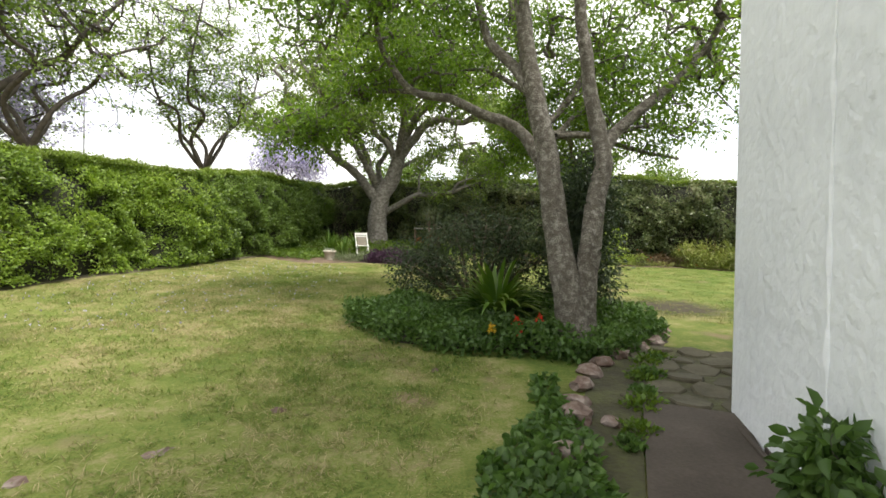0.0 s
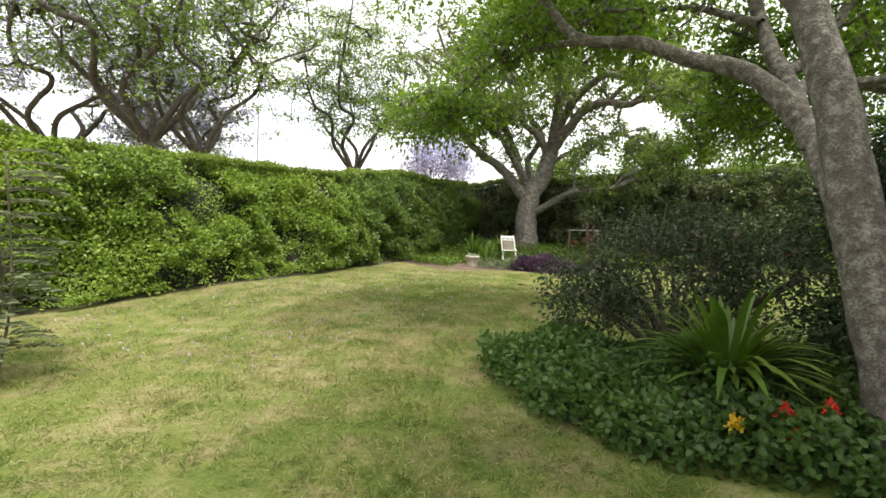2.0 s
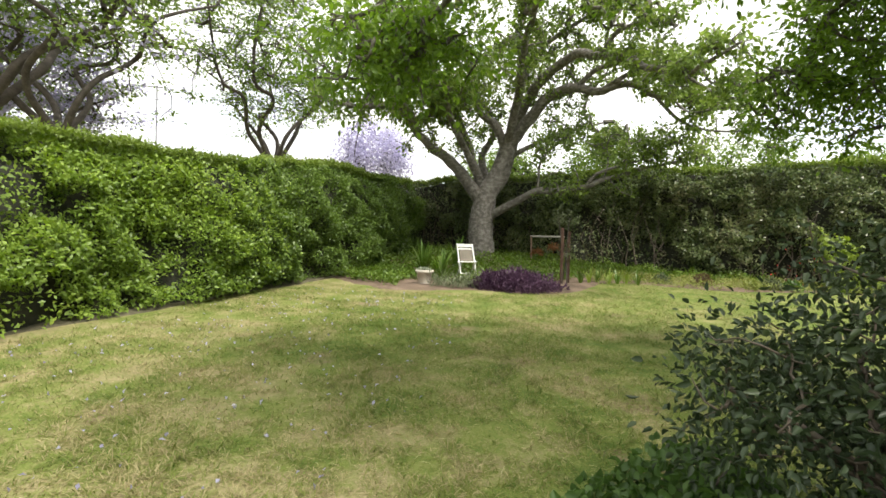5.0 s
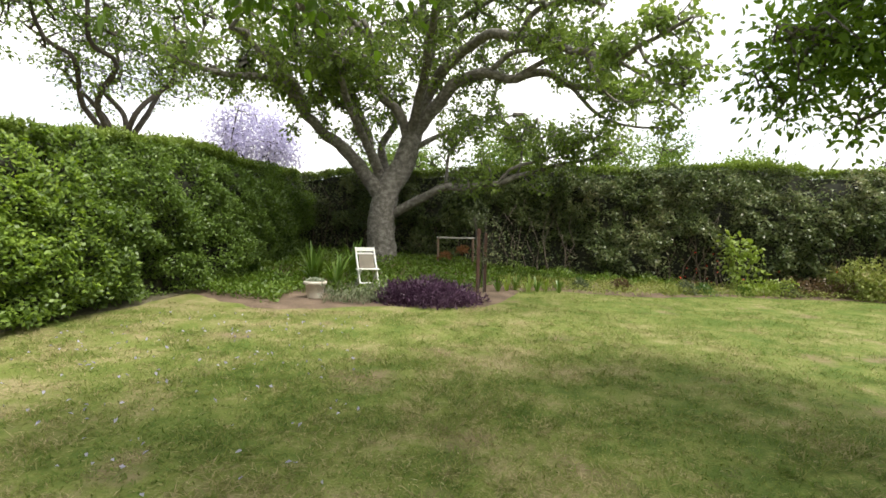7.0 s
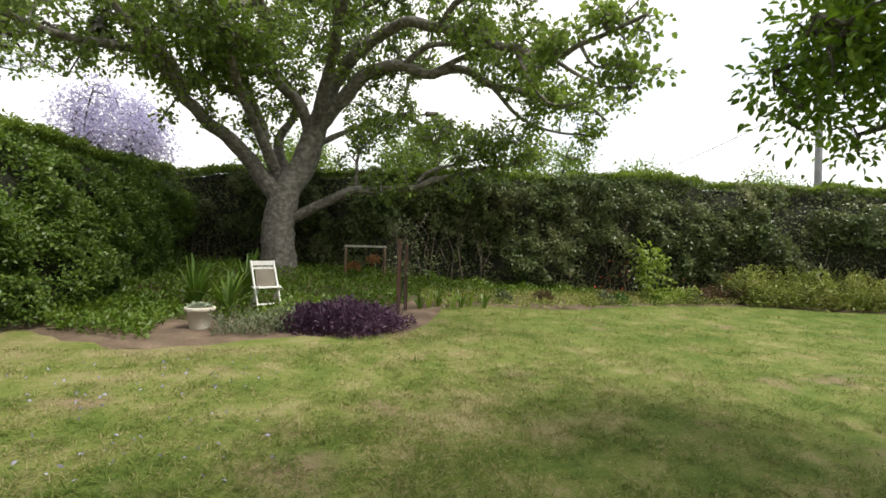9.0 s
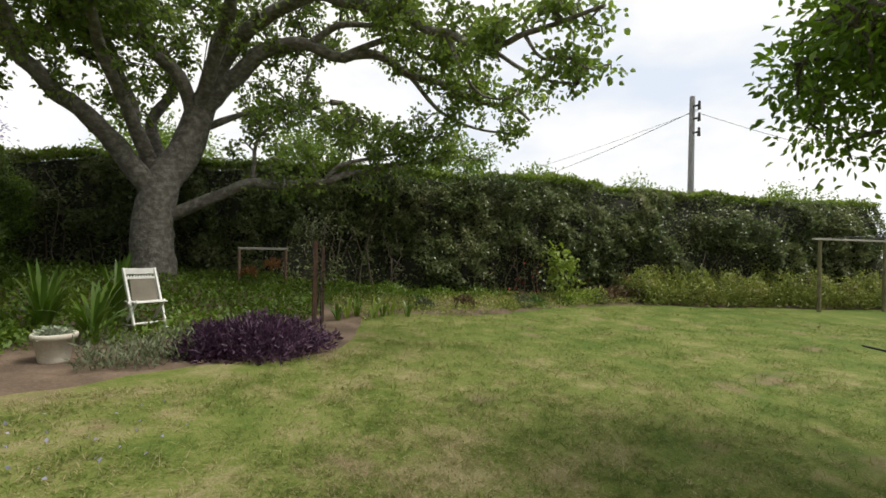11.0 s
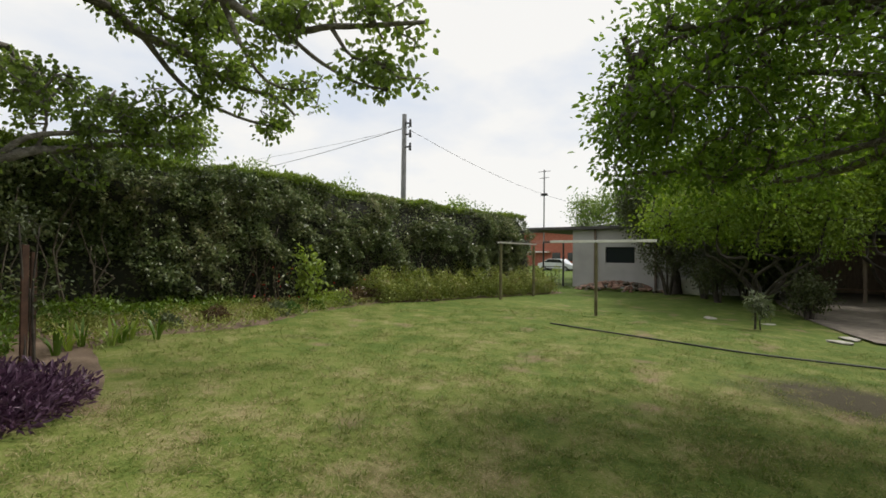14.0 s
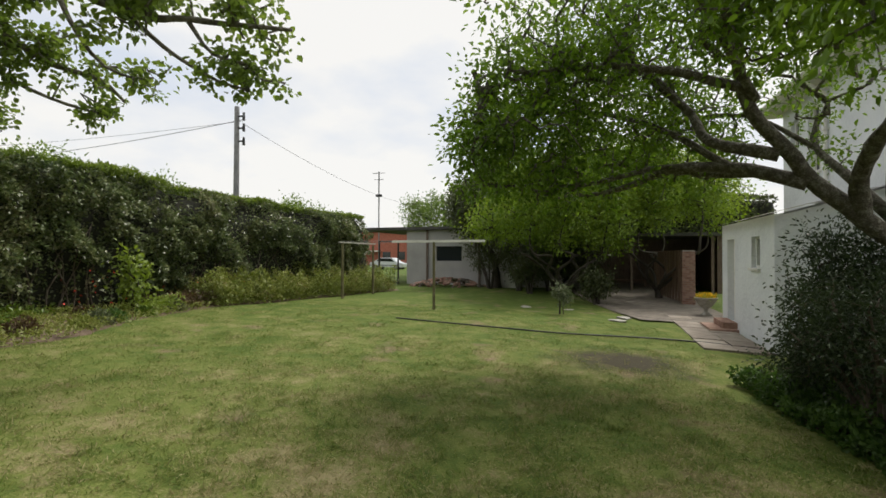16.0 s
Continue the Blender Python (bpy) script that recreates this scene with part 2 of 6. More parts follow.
def lawn_mat():
    """Mown lawn: green and straw drifts, with bare reddish earth spots."""
    m, nt, nd, ln, b = mat("lawn_turf")
    tc = nd.new("ShaderNodeTexCoord")
    big, mid, fine = [nd.new("ShaderNodeTexNoise") for _ in range(3)]
    for n, s, d in ((big, 0.42, 4), (mid, 2.3, 5), (fine, 55, 4)):
        n.inputs["Scale"].default_value, n.inputs["Detail"].default_value = s, d
        ln.new(tc.outputs["Object"], n.inputs["Vector"])
    h, a, c, e = [nd.new("ShaderNodeMath") for _ in range(4)]
    for k in (h, a, c, e):
        k.operation = "MULTIPLY_ADD"
    h.inputs[1].default_value, h.inputs[2].default_value = 0.4, 0.165
    a.inputs[1].default_value, c.inputs[1].default_value, e.inputs[1].default_value = 0.78, 0.5, 0.4
    tuft = nd.new("ShaderNodeTexNoise")
    tuft.inputs["Scale"].default_value, tuft.inputs["Detail"].default_value = 14.0, 6
    ln.new(tc.outputs["Object"], tuft.inputs["Vector"])
    ln.new(tuft.outputs["Fac"], e.inputs[0])
    ln.new(big.outputs["Fac"], h.inputs[0])
    ln.new(h.outputs[0], e.inputs[2])
    ln.new(mid.outputs["Fac"], a.inputs[0])
    ln.new(e.outputs[0], a.inputs[2])
    ln.new(fine.outputs["Fac"], c.inputs[0])
    ln.new(a.outputs[0], c.inputs[2])
    r = ramp(nd, [(0.58, (0.084, 0.126, 0.024)), (0.78, (0.152, 0.178, 0.044)), (1.0, (0.28, 0.24, 0.125))])
    dry = dry_side(nd, ln, tc, c, -0.44)
    ln.new(dry.outputs[0], r.inputs[0])
    spot = nd.new("ShaderNodeTexNoise")
    spot.inputs["Scale"].default_value, spot.inputs["Detail"].default_value = 1.3, 9
    ln.new(tc.outputs["Object"], spot.inputs["Vector"])
    sr = ramp(nd, [(0.60, (0, 0, 0)), (0.72, (0.85, 0.85, 0.85))])
    ln.new(spot.outputs["Fac"], sr.inputs[0])
    mx = nd.new("ShaderNodeMix")
    mx.data_type = "RGBA"
    mx.inputs["B"].default_value = (0.225, 0.165, 0.105, 1)
    ln.new(sr.outputs[0], mx.inputs["Factor"])
    ln.new(r.outputs[0], mx.inputs["A"])
    # a worn patch of dark earth
    far, add, edge = nd.new("ShaderNodeVectorMath"), nd.new("ShaderNodeMath"), ramp(nd, [(0.35, (1, 1, 1)), (1.0, (0, 0, 0))])
    far.operation = "DISTANCE"
    far.inputs[1].default_value = (4.2, 8.15, 0.5)
    add.operation = "MULTIPLY_ADD"
    add.inputs[1].default_value = 0.9
    sub = nd.new("ShaderNodeMath")
    sub.operation = "MULTIPLY_ADD"
    sub.inputs[1].default_value, sub.inputs[2].default_value = 0.75, -0.45
    ln.new(tc.outputs["Object"], far.inputs[0])
    ln.new(far.outputs["Value"], sub.inputs[0])
    ln.new(mid.outputs["Fac"], add.inputs[0])
    ln.new(sub.outputs[0], add.inputs[2])
    ln.new(add.outputs[0], edge.inputs[0])
    m2 = nd.new("ShaderNodeMix")
    m2.data_type = "RGBA"
    m2.inputs["B"].default_value = (0.065, 0.056, 0.036, 1)
    ln.new(edge.outputs[0], m2.inputs["Factor"])
    ln.new(mx.outputs["Result"], m2.inputs["A"])
    ln.new(m2.outputs["Result"], b.inputs["Base Color"])
    bp = nd.new("ShaderNodeBump")
    bp.inputs["Strength"].default_value, bp.inputs["Distance"].default_value = 0.7, 0.02
    ln.new(fine.outputs["Fac"], bp.inputs["Height"])
    ln.new(bp.outputs[0], b.inputs["Normal"])
    b.inputs["Roughness"].default_value = 0.9
    b.inputs["Specular IOR Level"].default_value = 0.15
    return m


M_LAWN = lawn_mat()
def blade_mat():
    """Grass blades: the turf's green and straw drifts, varied from blade to blade."""
    m, nt, nd, ln, b = mat("grass_blade")
    tc, geo = nd.new("ShaderNodeTexCoord"), nd.new("ShaderNodeNewGeometry")
    big, mid = nd.new("ShaderNodeTexNoise"), nd.new("ShaderNodeTexNoise")
    for n, sc, d in ((big, 0.42, 4), (mid, 2.3, 5)):
        n.inputs["Scale"].default_value, n.inputs["Detail"].default_value = sc, d
        ln.new(tc.outputs["Object"], n.inputs["Vector"])
    h, a, c = [nd.new("ShaderNodeMath") for _ in range(3)]
    for k in (h, a, c):
        k.operation = "MULTIPLY_ADD"
    h.inputs[1].default_value, h.inputs[2].default_value = 0.4, 0.155
    a.inputs[1].default_value, c.inputs[1].default_value = 0.78, 0.5
    ln.new(big.outputs["Fac"], h.inputs[0])
    ln.new(mid.outputs["Fac"], a.inputs[0])
    ln.new(h.outputs[0], a.inputs[2])
    ln.new(geo.outputs["Random Per Island"], c.inputs[0])
    ln.new(a.outputs[0], c.inputs[2])
    r = ramp(nd, [(0.56, (0.125, 0.196, 0.036)), (0.80, (0.225, 0.262, 0.062)), (1.02, (0.42, 0.365, 0.195))])
    dry = dry_side(nd, ln, tc, c, -0.22)
    ln.new(dry.outputs[0], r.inputs[0])
    ln.new(r.outputs[0], b.inputs["Base Color"])
    b.inputs["Roughness"].default_value = 0.65
    b.inputs["Specular IOR Level"].default_value = 0.25
    t, sh = nd.new("ShaderNodeBsdfTranslucent"), nd.new("ShaderNodeMixShader")
    sh.inputs[0].default_value = 0.45
    ln.new(r.outputs[0], t.inputs["Color"])
    ln.new(b.outputs[0], sh.inputs[1])
    ln.new(t.outputs[0], sh.inputs[2])
    ln.new(sh.outputs[0], nd["Material Output"].inputs["Surface"])
    return m


M_BLADE = blade_mat()
M_STRAW = leaf_mat("cut_straw", [(0.22, 0.19, 0.09), (0.36, 0.32, 0.17), (0.5, 0.46, 0.28)], 0.7, 0.2, 1.5)
M_SOIL = surf("garden_soil", [(0.06, 0.04, 0.026), (0.13, 0.09, 0.06), (0.23, 0.165, 0.115)], 2.5, 0.95, 0.8, 30, dist=0.03)
M_DARKSOIL = surf("dark_humus", [(0.02, 0.016, 0.012), (0.05, 0.04, 0.03), (0.09, 0.07, 0.05)], 3, 0.95, 0.8, 30, dist=0.03)
M_BARK = surf("grey_bark", [(0.05, 0.044, 0.036), (0.15, 0.136, 0.115), (0.35, 0.335, 0.3)], 9, 0.9, 1.0, 48, stretch=(1, 1, 1.2), dist=0.04)
M_BARK2 = surf("lichened_bark", [(0.04, 0.034, 0.025), (0.105, 0.092, 0.072), (0.3, 0.285, 0.25)], 15, 0.9, 1.0, 60, stretch=(1, 1, 1.0), dist=0.03)
M_BARKD = surf("dark_bark", [(0.02, 0.016, 0.013), (0.06, 0.05, 0.04), (0.11, 0.095, 0.08)], 6, 0.9, 0.7, 30, dist=0.02)
M_TWIG = surf("brown_twig", [(0.05, 0.038, 0.028), (0.12, 0.095, 0.07), (0.2, 0.17, 0.13)], 6, 0.9, 0.3, 30)
# near-black: shade between the leaves put into the core's colour
M_HCORE = surf("hedge_inner_shade", [(0.006, 0.007, 0.004), (0.018, 0.02, 0.01), (0.04, 0.036, 0.022)], 4, 0.95, 0.6, 20)
M_HLEAF = leaf_mat("sunlit_hedge_leaf", [(0.055, 0.09, 0.02), (0.13, 0.2, 0.032), (0.215, 0.31, 0.05), (0.33, 0.42, 0.08)], 0.42, 0.36, 0.8)
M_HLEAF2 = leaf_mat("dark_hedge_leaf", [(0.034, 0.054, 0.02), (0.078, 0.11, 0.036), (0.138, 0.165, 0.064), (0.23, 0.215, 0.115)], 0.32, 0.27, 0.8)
# darker copy of the side hedge leaf, for its shaded far stretch
M_HLEAF3 = leaf_mat("shaded_hedge_leaf", [(0.038, 0.066, 0.017), (0.078, 0.126, 0.026), (0.125, 0.19, 0.038), (0.185, 0.26, 0.055)], 0.42, 0.32, 0.5)
M_HTOP = leaf_mat("hedge_top_shoot", [(0.10, 0.14, 0.03), (0.16, 0.22, 0.045), (0.23, 0.30, 0.07)], 0.45, 0.35, 0.6)
M_CORAL = leaf_mat("coral_tree_leaf", [(0.06, 0.09, 0.028), (0.12, 0.17, 0.045), (0.18, 0.25, 0.06), (0.27, 0.34, 0.085)], 0.4, 0.42, 0.6)
M_FRONT = leaf_mat("front_tree_leaf", [(0.055, 0.095, 0.02), (0.1, 0.165, 0.03), (0.15, 0.235, 0.042), (0.22, 0.31, 0.06)], 0.34, 0.5, 0.7)
M_BUSHY = leaf_mat("lime_tree_leaf", [(0.09, 0.14, 0.025), (0.16, 0.24, 0.04), (0.25, 0.34, 0.06), (0.33, 0.42, 0.085)], 0.45, 0.4, 0.5)
M_JAC = leaf_mat("jacaranda_leaf", [(0.07, 0.115, 0.028), (0.14, 0.21, 0.045), (0.23, 0.30, 0.075)], 0.5, 0.42, 0.2)
M_JACF = leaf_mat("jacaranda_flower", [(0.29, 0.27, 0.40), (0.40, 0.38, 0.53), (0.54, 0.52, 0.67)], 0.6, 0.42, 0.3)
M_SHRUB = leaf_mat("shrub_leaf", [(0.038, 0.05, 0.02), (0.075, 0.093, 0.036), (0.13, 0.148, 0.062)], 0.42, 0.22, 0.8)
M_DSHRUB = leaf_mat("small_shrub_leaf", [(0.022, 0.036, 0.018), (0.045, 0.068, 0.03), (0.085, 0.115, 0.048)], 0.4, 0.2, 0.8)
M_IVY = leaf_mat("ground_cover_leaf", [(0.04, 0.075, 0.02), (0.076, 0.138, 0.034), (0.13, 0.208, 0.055)], 0.45, 0.38, 1.2)
M_STRAP = leaf_mat("strap_leaf", [(0.034, 0.078, 0.012), (0.074, 0.138, 0.02), (0.2, 0.25, 0.045)], 0.32, 0.2, 1.5)
M_PURPLE = leaf_mat("purple_leaf", [(0.028, 0.014, 0.026), (0.075, 0.036, 0.07), (0.17, 0.10, 0.155)], 0.45, 0.2, 1.5)
M_COVER = leaf_mat("low_cover_leaf", [(0.05, 0.09, 0.014), (0.10, 0.165, 0.024), (0.17, 0.24, 0.04)], 0.45, 0.3, 0.8)
M_LIME = leaf_mat("lime_leaf", [(0.12, 0.17, 0.03), (0.2, 0.27, 0.05), (0.29, 0.35, 0.09)], 0.45, 0.35, 1.5)
M_BORDER = leaf_mat("border_leaf", [(0.09, 0.12, 0.028), (0.18, 0.22, 0.05), (0.27, 0.30, 0.085), (0.25, 0.19, 0.1)], 0.5, 0.25, 1.5)
M_GREY = leaf_mat("grey_herb_leaf", [(0.07, 0.09, 0.045), (0.125, 0.15, 0.08), (0.2, 0.22, 0.13)], 0.6, 0.2, 1.5)
M_PALE = leaf_mat("pale_succulent", [(0.2, 0.24, 0.16), (0.32, 0.36, 0.26), (0.42, 0.45, 0.36)], 0.6, 0.15, 1.5)
M_RUST = leaf_mat("rusty_leaf", [(0.06, 0.04, 0.025), (0.11, 0.075, 0.04), (0.17, 0.12, 0.06)], 0.5, 0.2, 1.5)
M_RED = leaf_mat("red_petal", [(0.5, 0.03, 0.02), (0.7, 0.06, 0.03)], 0.5, 0.2)
M_YELLOW = leaf_mat("yellow_petal", [(0.65, 0.42, 0.03), (0.75, 0.52, 0.05)], 0.5, 0.2)
M_ORANGE = leaf_mat("dry_orange_frond", [(0.25, 0.11, 0.05), (0.38, 0.2, 0.09)], 0.7, 0.2)
# white plaster with the blue cast of skylight mixed into its colour
M_PLASTER = surf("white_rough_plaster", [(0.6, 0.625, 0.65), (0.7, 0.725, 0.75), (0.76, 0.785, 0.8)], 1.2, 0.85, 0.7, 12, dist=0.055)
M_PAINT = surf("old_white_paint", [(0.55, 0.53, 0.48), (0.72, 0.71, 0.67), (0.8, 0.8, 0.77)], 6, 0.6, 0.25, 60)
M_SHEDW = surf("grey_white_plaster", [(0.3, 0.29, 0.28), (0.4, 0.39, 0.38), (0.47, 0.46, 0.45)], 0.8, 0.85, 0.3, 20)
# concrete by the house, its colour darkened for the shade of wall and tree
M_CONC = surf("worn_shaded_concrete", [(0.036, 0.028, 0.02), (0.062, 0.049, 0.038), (0.095, 0.078, 0.062)], 2.2, 0.92, 0.4, 45)
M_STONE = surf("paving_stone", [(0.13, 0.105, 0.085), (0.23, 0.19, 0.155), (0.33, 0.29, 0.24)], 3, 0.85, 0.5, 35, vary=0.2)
M_LITTER = surf("leaf_litter", [(0.04, 0.036, 0.02), (0.085, 0.075, 0.042), (0.16, 0.14, 0.085)], 5, 0.95, 0.9, 24, dist=0.03)
M_MOSS = surf("mossy_earth", [(0.026, 0.02, 0.012), (0.05, 0.048, 0.02), (0.085, 0.095, 0.028)], 4, 0.95, 0.9, 26, dist=0.03)
# path stone with the same shade darkened into its colour
M_STONED = surf("shaded_path_stone", [(0.03, 0.028, 0.015), (0.058, 0.052, 0.03), (0.095, 0.085, 0.055)], 6, 0.92, 0.6, 30, vary=0.2)
M_DRIVE = surf("drive_earth", [(0.075, 0.062, 0.05), (0.15, 0.127, 0.102), (0.25, 0.215, 0.175)], 3.5, 0.9, 0.7, 28)
M_ROCK = surf("pinkish_rock", [(0.06, 0.038, 0.03), (0.14, 0.092, 0.072), (0.3, 0.25, 0.22)], 5, 0.9, 0.8, 25, dist=0.02, vary=0.2)
M_BRICK = surf("red_brick", [(0.12, 0.06, 0.045), (0.22, 0.115, 0.085), (0.34, 0.22, 0.17)], 6, 0.9, 0.5, 40, vary=0.35)
M_REDB = surf("bright_red_brick", [(0.24, 0.07, 0.045), (0.36, 0.12, 0.08), (0.46, 0.19, 0.13)], 4, 0.9, 0.3, 40)
M_MORTAR = surf("mortar", [(0.2, 0.18, 0.16), (0.3, 0.28, 0.25)], 6, 0.95, 0.5, 50)
M_DWOOD = surf("dark_weathered_wood", [(0.05, 0.034, 0.026), (0.12, 0.085, 0.066), (0.2, 0.15, 0.12)], 4, 0.85, 0.5, 30, stretch=(6, 6, 1), vary=0.2)
M_FWOOD = surf("brown_fence_wood", [(0.08, 0.045, 0.03), (0.16, 0.095, 0.065), (0.24, 0.16, 0.115)], 4, 0.85, 0.5, 30, stretch=(6, 6, 1), vary=0.3)
M_POSTW = surf("mossy_post_wood", [(0.06, 0.055, 0.025), (0.13, 0.115, 0.055), (0.22, 0.2, 0.12)], 4, 0.9, 0.6, 25, stretch=(4, 4, 1))
M_PALEW = surf("pale_grey_wood", [(0.22, 0.2, 0.17), (0.36, 0.34, 0.3), (0.48, 0.46, 0.42)], 4, 0.85, 0.4, 30, stretch=(1, 4, 4))
M_RUSTM = surf("rusty_steel", [(0.035, 0.02, 0.015), (0.085, 0.045, 0.03), (0.15, 0.08, 0.05)], 8, 0.8, 0.4, 60, metal=0.3)
M_BLACK = surf("black_paint", [(0.008, 0.008, 0.008), (0.02, 0.02, 0.02), (0.035, 0.033, 0.03)], 8, 0.5, 0.2, 60)
M_RUBBER = surf("black_hose_rubber", [(0.01, 0.011, 0.012), (0.022, 0.024, 0.024), (0.05, 0.05, 0.045)], 4, 0.5, 0.15, 80)
M_POT = surf("cream_clay", [(0.4, 0.35, 0.28), (0.55, 0.5, 0.42), (0.64, 0.6, 0.52)], 6, 0.85, 0.3, 50)
M_CANVAS = surf("grey_canvas", [(0.11, 0.095, 0.075), (0.17, 0.15, 0.115), (0.23, 0.2, 0.155)], 5, 0.9, 0.3, 160)
M_ROOF = surf("dark_roof_sheet", [(0.03, 0.03, 0.03), (0.06, 0.058, 0.055), (0.1, 0.095, 0.09)], 3, 0.7, 0.3, 30)
M_TILE = surf("roof_tile", [(0.12, 0.07, 0.055), (0.2, 0.12, 0.095), (0.27, 0.18, 0.14)], 3, 0.85, 0.4, 30)
M_SOFFIT = surf("soffit_paint", [(0.45, 0.43, 0.38), (0.6, 0.58, 0.53), (0.68, 0.66, 0.62)], 4, 0.7, 0.2, 40)
M_STEEL = surf("galvanised_pole", [(0.14, 0.14, 0.145), (0.24, 0.24, 0.245), (0.34, 0.34, 0.34)], 5, 0.6, 0.2, 40, metal=0.4)
M_CARW = surf("silver_car_paint", [(0.55, 0.57, 0.6), (0.62, 0.64, 0.67)], 2, 0.3, 0.0, 10, metal=0.3)


def glass_mat():
    m, nt, nd, ln, b = mat("window_glass")
    b.inputs["Base Color"].default_value = (0.02, 0.025, 0.028, 1)
    b.inputs["Roughness"].default_value = 0.08
    b.inputs["Specular IOR Level"].default_value = 0.6
    return m


M_GLASS = glass_mat()

# ---- ground ----
def axis(lo, hi, step, far):
    inner = np.arange(lo, hi + step / 2, step)
    out = [inner[-1] + 2.0 * 1.6 ** k for k in range(1, 14)]
    return np.concatenate([[lo - (v - hi) for v in reversed(out) if v - hi < far], inner, [v for v in out if v - hi < far]])


def ground_sheet():
    xs, ys = axis(-14, 30, 0.4, 900), axis(-8, 30, 0.4, 900)
    X, Y = np.meshgrid(xs, ys)
    near = (np.abs(X - 4) < 22) & (np.abs(Y - 10) < 22)
    Z = gz(X, Y) + np.where(near, 0.022 * np.sin(X * 1.3 + 0.7 * Y) * np.sin(Y * 0.9 - 0.4 * X), 0)
    n, k = len(xs), len(ys)
    verts = np.stack([X, Y, Z], axis=-1).reshape(-1, 3)
    faces = [(j * n + i, j * n + i + 1, (j + 1) * n + i + 1, (j + 1) * n + i) for j in range(k - 1) for i in range(n - 1)]
    ob = new("ground", mesh_of("ground", verts, faces, M_LAWN, True))
    return tagged(ob, "mown lawn with green and straw-dry patches, rising gently", "lawn", kind="structure")


ground_sheet()

# edge of the planted bed along the hedges, from the side hedge to the shed
BED = spline([(-5.2, 15.2, 0), (-4.3, 14.7, 0), (-3.25, 14.25, 0), (-2.2, 14.3, 0), (-1.2, 14.5, 0), (0.1, 15.3, 0), (0.75, 16.4, 0), (1.5, 17.2, 0), (2.9, 17.0, 0), (4.6, 17.1, 0), (6.7, 17.4, 0), (9.5, 17.35, 0), (11.5, 16.6, 0), (14.5, 15.5, 0), (18.6, 13.6, 0)], 0.4)[:, :2]


def hedge_y(x):
    return 21.1 - 0.25 * x - 0.0045 * x * x


def bed_z(x, y):
    """The bed banks up towards the hedge behind it."""
    edge = np.interp(x, BED[:, 0], BED[:, 1])
    return gz(x, y) + 0.03 + np.clip(y - edge - 2.6, 0, 3) * 0.06


def bed_sheet():
    xs = np.arange(-6.2, 19.2, 0.3)
    verts, faces = [], []
    rows = 16
    for x in xs:
        e, h = np.interp(x, BED[:, 0], BED[:, 1]), hedge_y(x) + 0.6
        for j in range(rows + 1):
            y = e + (h - e) * j / rows + (0.06 * math.sin(7 * x) if j == 0 else 0)
            verts.append((x, y, float(bed_z(x, y)) + 0.02 * noise.noise(Vector((x * 3, y * 3, 0))) - (0.05 if j == 0 else 0)))
    k = rows + 1
    for i in range(len(xs) - 1):
        for j in range(rows):
            faces.append((i * k + j, (i + 1) * k + j, (i + 1) * k + j + 1, i * k + j + 1))
    ob = new("flower_bed", mesh_of("flower_bed", verts, faces, M_SOIL, True))
    tagged(ob, "reddish brown soil of the bed along the hedge", "flower bed", kind="structure")


bed_sheet()


def island_bed():
    """The low mound under the front tree, round its trunk."""
    bm = bmesh.new()
    bmesh.ops.create_grid(bm, x_segments=30, y_segments=30, size=1)
    for v in bm.verts:
        a = math.atan2(v.co.y, v.co.x)
        r = max(abs(v.co.x), abs(v.co.y))
        x, y = 1.1 + 1.95 * r * math.cos(a), 6.1 + 1.2 * r * math.sin(a)
        v.co = Vector((x, y, float(gz(x, y)) + 0.16 * (1 - r * r) - 0.03 + 0.015 * noise.noise(Vector((x * 4, y * 4, 2)))))
    me = bpy.data.meshes.new("island_bed")
    bm.to_mesh(me)
    me.materials.append(M_DARKSOIL)
    tagged(new("island_bed", me), "dark mulched soil mound under the tree", "flower bed", kind="structure")


island_bed()


# ---- trees ----
def limb_nodes(limbs):
    """Smooth limb lines with their radii."""
    out = []
    for pts, r0, r1 in limbs:
        line = spline(pts, 0.16)
        amp = 0.5 * r0 * np.sin(np.linspace(0, math.pi, len(line))) if out else np.zeros(len(line))
        line = line + amp[:, None] * np.array([noise.noise_vector(Vector(q * 1.6)) for q in line])
        out.append((line, r0 + (r1 - r0) * np.linspace(0, 1, len(line)) ** 0.8))
    return out


